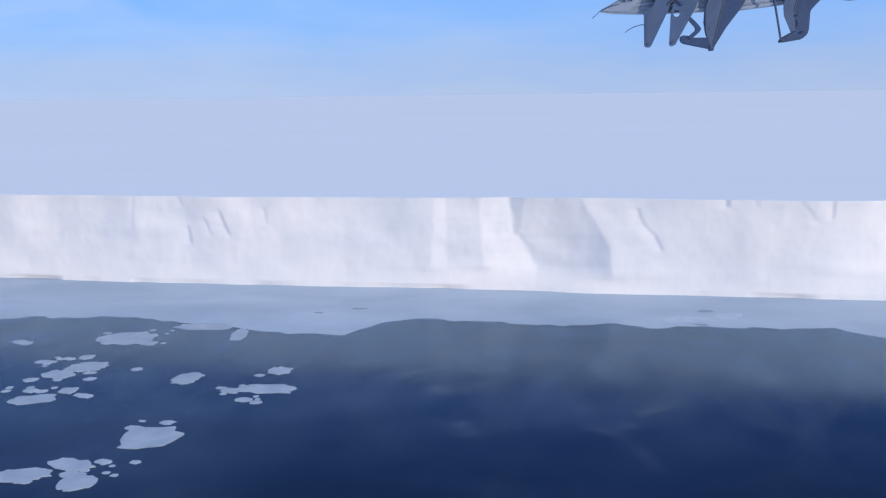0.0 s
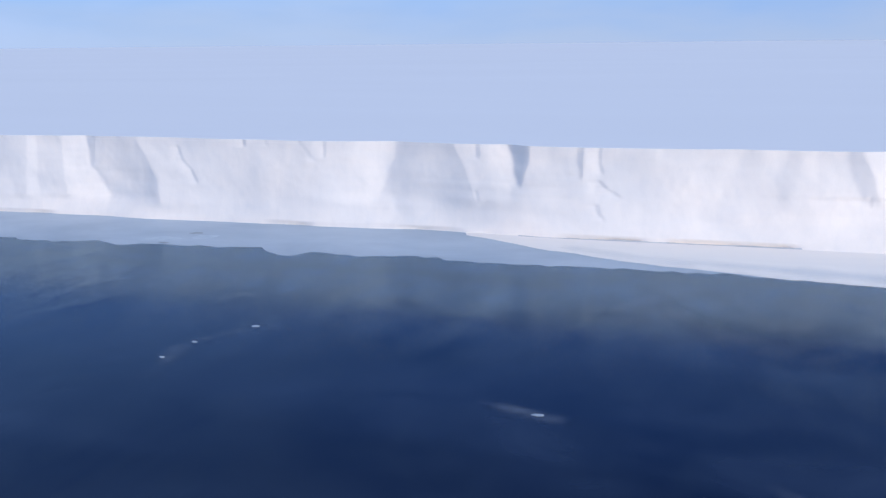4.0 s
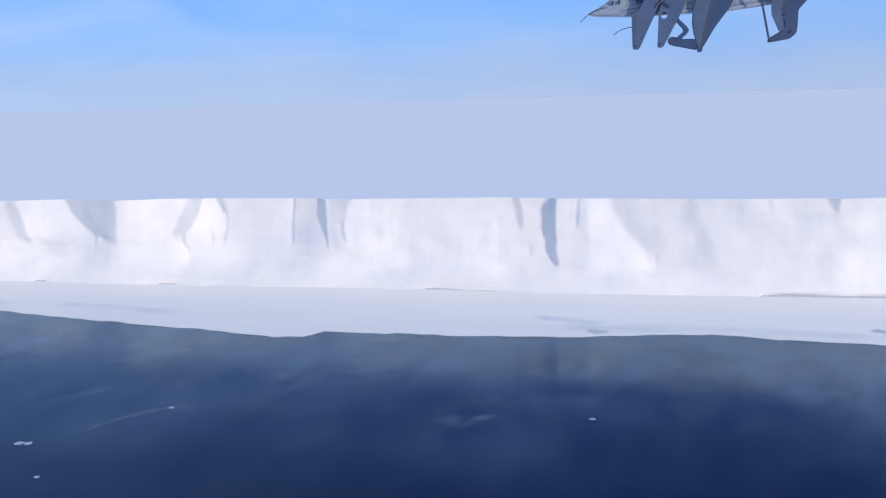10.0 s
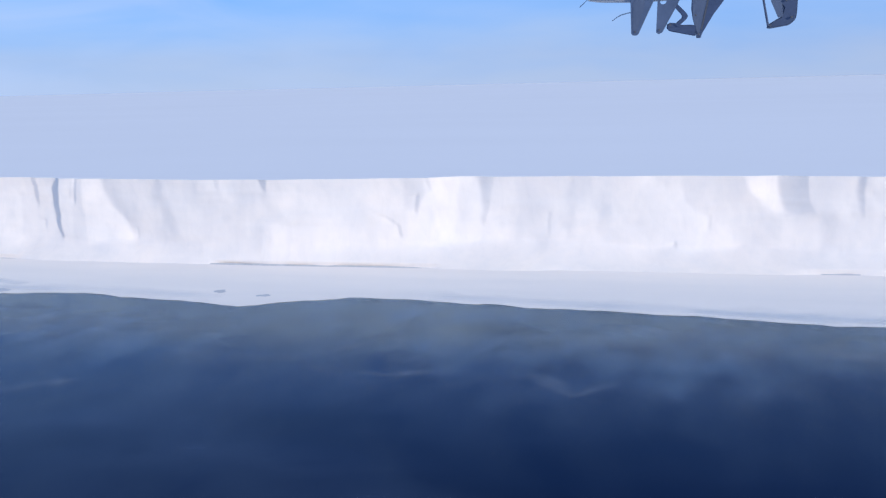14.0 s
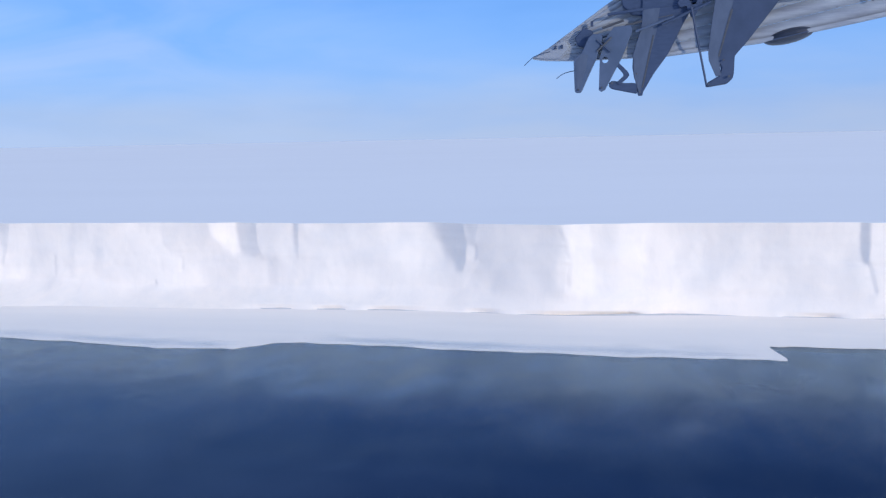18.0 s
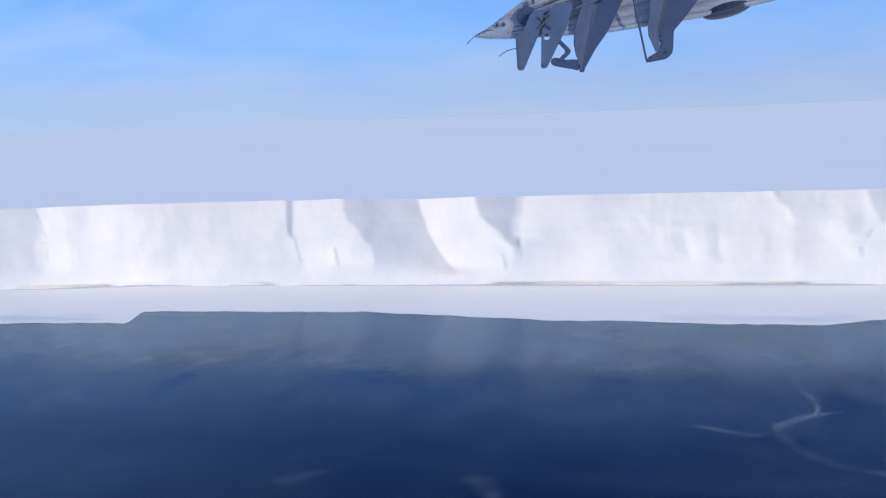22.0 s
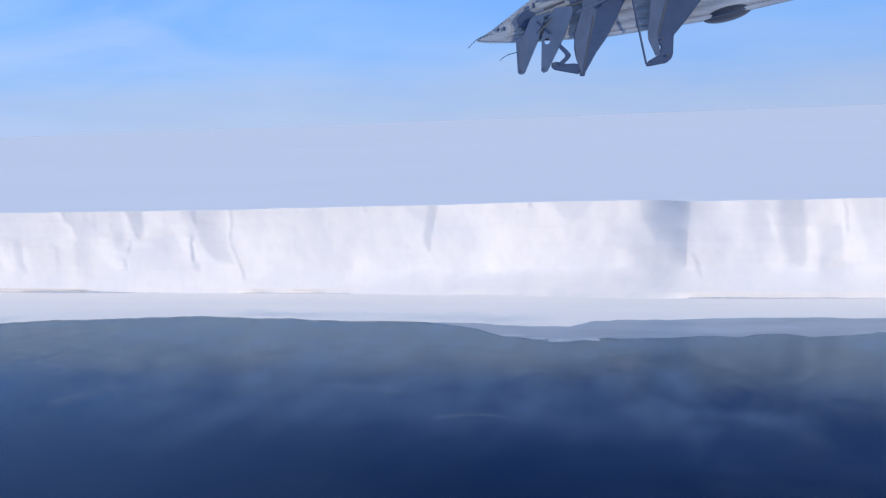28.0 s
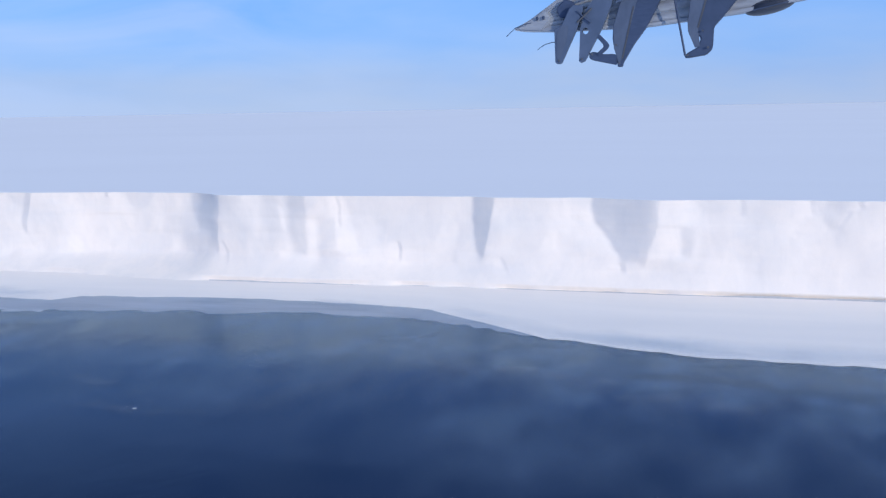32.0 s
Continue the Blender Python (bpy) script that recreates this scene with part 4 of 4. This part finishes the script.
# the last term paints upright columns, like those of a mirrored cliff
body = smooth01((reach - GD) / 17) * np.clip(0.72 + 0.42 * clouds(GX / 15, GY / 30, 27) + 0.26 * wave_noise(GX / 5, GY / 9, 29) + 0.10 * wave_noise(GX / 3.5, 0 * GX, 31), 0.12, 1.3)
leads = smooth01((wave_noise(GX / 14, GY / 4.5, 36) + 0.45 * wave_noise(GX / 5, GY / 2.6, 37) - 0.22) / 0.35) * smooth01((24 - GD) / 9) * smooth01((GD - 1) / 4)
outer = smooth01((clouds(GX / 16, GY / 30, 30) - 0.15) / 0.6) * smooth01((88 - GD) / 40)
cover = 0.60 * body * (1 - 0.72 * leads) * (0.86 + 0.26 * thicker) + (0.04 + 0.30 * misty) * outer
cover = cover + (0.22 + 0.34 * misty) * smooth01((80 - GD) / 46) * np.clip(0.7 + 0.9 * clouds(GX / 20, GY / 30, 38) + 0.25 * wave_noise(GX / 5, GY / 14, 40), 0.05, 1.6)
cover = 0.66 * np.minimum(0.72 * (1 - np.exp(-1.75 * cover)), 0.66) * smooth01((90 - GD) / 20)
grease = sheet("grease_ice_sheen", GX, GY, 0 * GX + 0.03, GREASE_SHEEN)
grease.data.attributes.new("cover", "FLOAT", "POINT").data.foreach_set("value", cover.ravel().astype(np.float32))
tagged(grease, "thin film of grease ice along the ice edge, paled for mist and the cliff's reflection", "grease ice", kind="stuff")
BLOWN = snow_material("blown_snow", (0.44, 0.54, 0.65), (0.56, 0.64, 0.73), (0.3, 0.6, 0.3), 0.7, 0.2, 0.1)
for i, (x, y, a, b, turn) in enumerate([(13.1, 188.6, 9, 5, 8), (21.7, 192.4, 6, 4.5, 20)]):
    blob("snow_patch", x, y, a, b, turn, 0.075, BLOWN, "pale snow patch blown over the thin grey ice", "snow patch", 360 + i, "snow patches")
WET = snow_material("soaked_thin_ice", (0.14, 0.21, 0.30), (0.20, 0.28, 0.38), (0.3, 0.3, 0.3), 0.3, 0.1, 0.03)
for i, (x, y, a, b) in enumerate([(17.6, 196.3, 3.2, 2.0), (16.0, 184.9, 2.4, 1.4), (-50, 190.5, 3.0, 1.5), (-57, 186, 2.2, 1.2)]):
    blob("soaked_hole", x, y, a, b, 0, 0.085, WET, "dark soaked spot in the thin grey ice", "ice pool", 380 + i, "soaked spots")
RIM = [[(x, float(np.interp(x, *np.array(EDGE).T)) + 4.2) for x in np.linspace(a, b, 24)] for a, b in ((388, 486), (495, 586), (690, 730), (770, 845), (930, 1010))]
BANDS = [(r, 4.4, 1.5) for r in RIM] + [([(294, 180), (301, 178), (309, 175)], 2.6, 1.8), ([(188, 182), (203, 180), (222, 176)], 3.0, 1.6), ([(120, 192), (150, 186), (180, 180)], 3.5, 1.2), ([(445, 172), (475, 168.5), (488, 169)], 2.6, 1.8), ([(500, 176), (560, 173), (586, 172.5)], 2.6, 1.7),
         ([(955, 168), (985, 163), (1040, 161)], 4.5, 1.5), ([(296, 172), (330, 173), (360, 170)], 2.6, 1.3), ([(900, 188), (930, 178), (950, 170)], 3.0, 1.3), ([(100, 200), (116, 192), (130, 187)], 2.5, 1.2)]
for i, (line, wide, cover) in enumerate(BANDS):
    frazil(line, 1.3 * wide, 0.5 * cover, i, BARE, 0.125)


# ---- floes ----
def floe(x, y, long, wide, turn, seed, thick=0.28, group="ice floes on the open water"):
    rnd = random.Random(seed)
    n = 22
    rim = []
    for i in range(n):
        a = 2 * math.pi * i / n + rnd.uniform(-0.12, 0.12)
        r = rnd.uniform(0.84, 1.16)
        sx, sy = math.copysign(abs(math.cos(a)) ** 0.75, math.cos(a)), math.copysign(abs(math.sin(a)) ** 0.75, math.sin(a))
        rim.append((sx * long / 2 * r, sy * wide * 0.6 * r))
    verts = [(px * 0.5, py * 0.5, thick + rnd.uniform(-0.01, 0.015)) for px, py in rim]
    verts += [(px * 0.94, py * 0.94, thick + rnd.uniform(-0.01, 0.01)) for px, py in rim]
    verts += [(px, py, thick * 0.75) for px, py in rim] + [(px * 0.97, py * 0.97, -0.12) for px, py in rim]
    verts.append((0, 0, thick))
    faces = [(k * n + i, (k + 1) * n + i, (k + 1) * n + (i + 1) % n, k * n + (i + 1) % n) for k in range(3) for i in range(n)]
    faces += [(4 * n, i, (i + 1) % n) for i in range(n)]
    ob = link_mesh("ice_floe", verts, faces, FLOE, smooth=False)
    ob.matrix_world = pose(x, y, 0, 0, 0, turn)
    word = "broad flat grey-white ice floe on dark water" if long > 5 else "small flat grey-white ice floe on dark water" if long > 2 else "tiny chip of white ice on dark water"
    return tagged(ob, word, "ice floe", group)


FLOES = [(-66.5, 102, 7, 3.2), (-62.3, 105.8, 6, 2.6), (-58.6, 100.9, 4.2, 3.4), (-60.2, 103, 3.4, 1.5), (-55.6, 103.6, 0.9, 0.7), (-56.9, 104.2, 0.9, 0.6),
         (-57.4, 115.5, 7.6, 6.4), (-61, 118.6, 2.6, 1.4), (-57.6, 121.8, 0.8, 0.7), (-63.7, 140.6, 4.0, 4.6), (-49.5, 137.2, 8.8, 3.6), (-54.6, 135.6, 3.0, 2.0),
         (-51.2, 131.8, 2.4, 1.6), (-51, 146.4, 3.8, 3.2), (-53.2, 143.6, 1.6, 1.2), (-81.4, 127.9, 6.4, 3.4), (-84.2, 131.6, 2.4, 1.6), (-78.5, 132.4, 2.6, 2.4)]
FLOES_FAR = [(-74.9, 130.4, 3.2, 1.4), (-85.6, 149.8, 2.4, 2.2), (-82.6, 144.4, 6.2, 4.4), (-84.9, 139.9, 5.4, 3.4), (-87.4, 136.6, 2.2, 1.6), (-73.9, 144.4, 1.8, 1.6),
             (-85.4, 162.4, 9.5, 7.6), (-79.6, 159.6, 3.0, 2.2), (-66.2, 167.6, 2.8, 7.0), (-75, 172.4, 11, 4.2), (-102.3, 157.2, 5.0, 2.0), (-91, 146.2, 3.6, 1.6),
             (64, 131.5, 1.2, 0.6), (58.8, 122.2, 0.9, 0.5), (57.9, 114.9, 0.8, 0.4), (111.9, 106.2, 1.4, 0.6), (238.7, 102.3, 1.1, 0.9), (239.9, 102.4, 0.9, 0.8), (248.3, 92.5, 0.6, 0.5),
             (251, 85.7, 0.8, 0.4), (251.3, 118.6, 0.7, 0.4), (310.1, 122.1, 0.8, 0.5),
             (836.5, 168.2, 4.2, 1.3), (841.5, 166.2, 3.0, 1.2), (845.6, 165.0, 5.0, 1.5), (850.6, 166.2, 3.4, 1.3), (909.7, 113, 0.5, 0.4)]
chip = random.Random(21)
CHIPS = []
for cx, cy, rx, ry, count in ((-84, 140, 7, 9, 16), (-61, 104, 6, 4, 10), (-60, 119, 4, 3, 5), (-86, 131, 5, 3, 8), (-52, 135, 5, 4, 6), (-84, 164, 7, 5, 8)):
    for _ in range(count):
        size = chip.uniform(0.5, 1.5)
        CHIPS.append((cx + chip.uniform(-rx, rx), cy + chip.uniform(-ry, ry), size * chip.uniform(1, 1.8), size))
for i, (fx, fy, a, b) in enumerate(FLOES + FLOES_FAR + CHIPS):
    floe(fx, fy, a, b, random.Random(i).uniform(-25, 25), 100 + i, 0.11 if a > 2 else 0.06)


# ---- the aircraft's wing ----
# It flies along with the camera; standing still, it is set far off on its mean bearing, where it shifts least.
WING_AT, UNIT = (448, 4880, 226), 2.62
wing = tagged(new("aircraft_wing"), "grey riveted aircraft wing underside with dark flap hinge brackets", "aircraft wing")
wing.matrix_world = pose(*WING_AT) @ Matrix.Scale(UNIT, 4)


def plate(name, outline, depth, thick, mat, parent=wing, label="", bevel=0.8, lean=0.0):
    """A bevelled plate cut to an outline (across, up), set at a depth; lean tips its top away."""
    bm = bmesh.new()
    f = bm.faces.new([bm.verts.new((x, depth + lean * z, z)) for x, z in outline])
    ext = bmesh.ops.extrude_face_region(bm, geom=[f])
    bmesh.ops.translate(bm, verts=[v for v in ext["geom"] if isinstance(v, bmesh.types.BMVert)], vec=(0, thick, 0))
    bmesh.ops.recalc_face_normals(bm, faces=bm.faces[:])
    if bevel:
        bmesh.ops.bevel(bm, geom=bm.edges[:], offset=bevel, segments=2, affect="EDGES", clamp_overlap=True)
    me = bpy.data.meshes.new(name)
    bm.to_mesh(me)
    bm.free()
    me.materials.append(mat)
    ob = new(name, me)
    ob.parent = parent
    if label:
        ob["label"] = label
    return ob


def rod(name, a, b, r, mat, parent=wing, depth=0.0):
    bm = bmesh.new()
    d = Vector((b[0] - a[0], 0, b[1] - a[1]))
    bmesh.ops.create_cone(bm, cap_ends=True, segments=12, radius1=r, radius2=r, depth=d.length,
                          matrix=Matrix.Translation(((a[0] + b[0]) / 2, depth, (a[1] + b[1]) / 2)) @ d.to_track_quat("Z", "Y").to_matrix().to_4x4())
    me = bpy.data.meshes.new(name)
    bm.to_mesh(me)
    bm.free()
    me.materials.append(mat)
    ob = new(name, me)
    ob.parent = parent
    return ob


# lighter tone for the bracket sides that catch the light
LIT_FACE = metal_material("lit_bracket_face", (0.052, 0.082, 0.15), (0.072, 0.108, 0.185), 0.65, 0.0, (0.02, 0.02, 0.01))
# two more bracket tones: one paled by haze, one deepened by shade
PALE = metal_material("haze_paled_bracket_paint", (0.05, 0.085, 0.16), (0.07, 0.11, 0.20), 0.6, 0.0, (0.01, 0.01, 0.01))
DARK = metal_material("deep_shaded_bracket_paint", (0.022, 0.046, 0.105), (0.034, 0.062, 0.135), 0.6, 0.0, (0.01, 0.01, 0.01))


def bolt(x, z, r, depth, parent, mat=LINK):
    bm = bmesh.new()
    bmesh.ops.create_cone(bm, cap_ends=True, segments=6, radius1=r, radius2=r * 0.85, depth=3, matrix=pose(x, depth, z, 90, 0, 0))
    me = bpy.data.meshes.new("bolt")
    bm.to_mesh(me)
    bm.free()
    me.materials.append(mat)
    ob = new("bolt", me)
    ob.parent = parent
    return ob


# skin panels run along the span, each a strip of the underside that leans away upwards
LOW = [(-183, 76), (-117, 73), (52, 76), (217, 93), (385, 123), (900, 222)]
lx, lz = np.array(LOW).T
UP = [(-178, 92), (-73, 167), (40, 244), (180, 320), (451, 420), (900, 520)]
ux, uz = np.array(UP).T
for k in range(9):
    k0, k1 = k / 9 + 0.001, (k + 1) / 9 - 0.001
    ts = np.linspace(0, 1, 21)
    X = np.vstack([(1 - q) * np.interp(ts, np.linspace(0, 1, 6), lx) + q * np.interp(ts, np.linspace(0, 1, 6), ux) for q in (k0, k0, k1, k1)])
    Z = np.vstack([(1 - q) * np.interp(ts, np.linspace(0, 1, 6), lz) + q * np.interp(ts, np.linspace(0, 1, 6), uz) for q in (k0, k0, k1, k1)])
    Y = 20 + 0.15 * (Z - 75) + np.array([[2.5], [0], [0], [2.5]])
    skin = sheet("skin_panel", X, Y, Z, WING_SKIN, wing)
    for j in range(1, 20, 2):
        bolt(float(X[1, j]), float(Z[1, j]) + 2.0, 0.9, float(Y[1, j]) + 1.0, skin)
plate("leading_edge", [(-183, 73), (-117, 70), (52, 73), (217, 90), (385, 120), (900, 219), (900, 226), (385, 127), (217, 97), (52, 79), (-117, 77), (-183, 80)], 18, 30, WING_SKIN, bevel=1.2)
plate("wing_tip_cap", [(-206, 76), (-183, 72), (-150, 71), (-133, 90), (-140, 112), (-178, 92)], 14, 20, WING_SKIN, bevel=3.0)
b1 = plate("hinge_bracket", [(-121, 11), (-118, 8), (-111, 8), (-108, 11), (-94, 42), (-80, 72), (-69, 106), (-70, 116), (-86, 117), (-95, 110), (-108, 82), (-123, 72)], 0, 12, PALE)
hole = [(-64 + 6 * math.cos(a), 68 + 6 * math.sin(a)) for a in (math.pi * (1 - k / 9) for k in range(19))]
b2 = plate("hinge_bracket", [(-76, 12), (-72, 9), (-65, 12), (-49, 42), (-33, 72), (-14, 118), (-16, 130), (-48, 128), (-63, 107), (-74, 72), (-74, 68.2), *hole, (-74, 67.8), (-75, 40)], 2, 12, PALE, bevel=0,
           label="grey hinge bracket with a round lightening hole")
b3 = plate("hinge_bracket", [(-4, 0), (4, 0), (6, 8), (26, 42), (52, 77), (79, 132), (102, 172), (176, 300), (-4, 300), (4, 172), (2, 127), (-13, 77), (-14, 52), (-11, 34), (-6, 18)], 10, 20, BRACKET)
arm = plate("actuator_arm", [(-58, 22), (-56, 16), (-50, 13), (-28, 8), (-5, 3), (-5, 22), (-12, 24), (-30, 24), (-48, 29), (-55, 28)], 6, 8, BRACKET, bevel=1.5)
plate("actuator_link", [(-47, 60), (-40, 63), (-24, 47), (-19, 40), (-22, 34), (-38, 20), (-44, 25), (-30, 37), (-31, 42)], 4, 6, BRACKET, bevel=1.0)
b4 = plate("flap_bracket", [(118, 13), (124, 12), (157, 17), (167, 26), (169, 36), (170, 67), (192, 92), (257, 177), (352, 304), (150, 304), (142, 177), (130, 87), (135, 62), (147, 47), (143, 32), (122, 20)], 4, 24, DARK, bevel=1.6)
# paler plates and rib lines paint the lit sides and highlights of the brackets
plate("lit_face_plate", [(123, 74), (124, 60), (137, 30), (146, 32), (142, 66), (150, 96), (165, 160), (176, 210), (140, 210), (128, 124)], 3.4, 1.2, LIT_FACE, b4, bevel=0.5)
plate("lit_face_plate", [(-13, 76), (-11, 36), (-5, 14), (-1, 5), (3, 12), (15, 60), (30, 118), (36, 160), (6, 160), (2, 124)], 9.4, 1.2, LIT_FACE, b3, bevel=0.5)
plate("lit_face_plate", [(-119, 66), (-118, 16), (-113, 14), (-100, 50), (-96, 78), (-108, 80)], -0.6, 1.2, LIT_FACE, b1, bevel=0.4)
plate("rib_highlight", [(140, 66), (143, 66), (166, 150), (162, 151)], 2.6, 1.2, LINK, b4, bevel=0.5)
plate("rib_highlight", [(3, 14), (6, 14), (26, 110), (23, 111)], 8.6, 1.2, LINK, b3, bevel=0.5)
for x, z, r, owner in ((-114, 14, 2.0, b1), (-70, 16, 2.0, b2), (0, 6, 2.2, b3), (-51, 24, 2.2, arm), (124, 17, 2.2, b4), (160, 30, 2.4, b4), (150, 60, 2.0, b4), (-6, 40, 2.0, b3)):
    bolt(x, z, r, -1, owner)
# the hinge line along the rear of the wing: a drive tube and its levers; dark plates for hinge parts and the shadows
# among them
plate("hinge_and_shadow", [(-36, 192), (-34, 168), (-16, 150), (18, 146), (58, 150), (66, 196)], 13, 14, BRACKET, bevel=2.0)
plate("hinge_and_shadow", [(236, 182), (262, 168), (318, 172), (322, 178), (268, 186), (240, 196)], 8, 10, BRACKET, bevel=1.5)
plate("hinge_and_shadow", [(-122, 112), (-116, 96), (-96, 92), (-84, 104), (-88, 124), (-106, 130)], 14, 8, BRACKET, bevel=1.5)
eye_hole = [(96 + 7 * math.cos(a), 172 + 10 * math.sin(a)) for a in (math.pi * (1 - k / 9) for k in range(19))]
plate("drive_lever", [(84, 200), (68, 166), (72, 158), (84, 160), (92, 140), (98, 140), (112, 166), (106, 200), (97, 200), (97, 190.2), (96, 190), (89.2, 172.4), *eye_hole[1:-1], (89, 171.6), (95, 190), (95, 200)], 2, 8, BRACKET, bevel=0)
rod("drive_tube", (-60, 152), (250, 184), 3.0, BRACKET, depth=12)
for x0, z0, x1, z1 in ((-70, 128, -30, 140), (-28, 130, 16, 140), (20, 140, 60, 146)):
    rod("lock_link", (x0, z0), (x1, z1), 2.2, LINK, depth=12)
rod("control_rod", (-8, 118), (62, 142), 2.2, PALE, depth=2)
rod("control_rod", (40, 128), (126, 165), 2.6, DARK, depth=0)
rod("control_rod", (-80, 105), (-54, 82), 1.6, DARK, depth=-1)
rod("control_rod", (-79, 84), (-52, 109), 1.6, LINK, depth=-2)
plate("access_panel", [(58, 100), (94, 102), (95, 124), (58, 123)], 40, 5, PALE, bevel=1.0)
for x, z, w, h in ((-160, 92, 4, 7), (-148, 93, 4, 7), (-92, 132, 5, 10), (404, 156, 4, 9)):
    plate("drain_vent", [(x, z), (x + w, z), (x + w, z + h), (x, z + h)], 6 + 0.15 * (z - 75), 6, DARK, bevel=0.8)
rod("push_rod", (92, 157), (120, 16), 2.0, DARK, depth=-2)
for bends in (((-156, 36), (-148, 42), (-140, 46), (-128, 49), (-116, 50)), ((-217, 63), (-208, 71), (-200, 78), (-186, 84), (-168, 87))):
    verts = [(x, 4 + 0.9 * math.cos(a), z + 0.9 * math.sin(a)) for x, z in bends for a in (k * math.pi / 3 for k in range(6))]
    faces = [(6 * i + k, 6 * i + (k + 1) % 6, 6 * i + 6 + (k + 1) % 6, 6 * i + 6 + k) for i in range(len(bends) - 1) for k in range(6)]
    link_mesh("static_wick", verts, faces, DARK, wing)
bm = bmesh.new()
bmesh.ops.create_uvsphere(bm, u_segments=24, v_segments=12, radius=1.0, matrix=pose(267, 40, 102, 0, -12, 0) @ Matrix.Diagonal((45, 30, 14, 1)))
me = bpy.data.meshes.new("wing_pod")
bm.to_mesh(me)
bm.free()
me.materials.append(POD)
pod = new("wing_pod", me)
pod.parent = wing
pod["label"] = "dark rounded pod under the wing"
plate("pod_strake", [(236, 92), (298, 105), (298, 107), (236, 94)], 8, 3, DARK, pod, bevel=0.3)
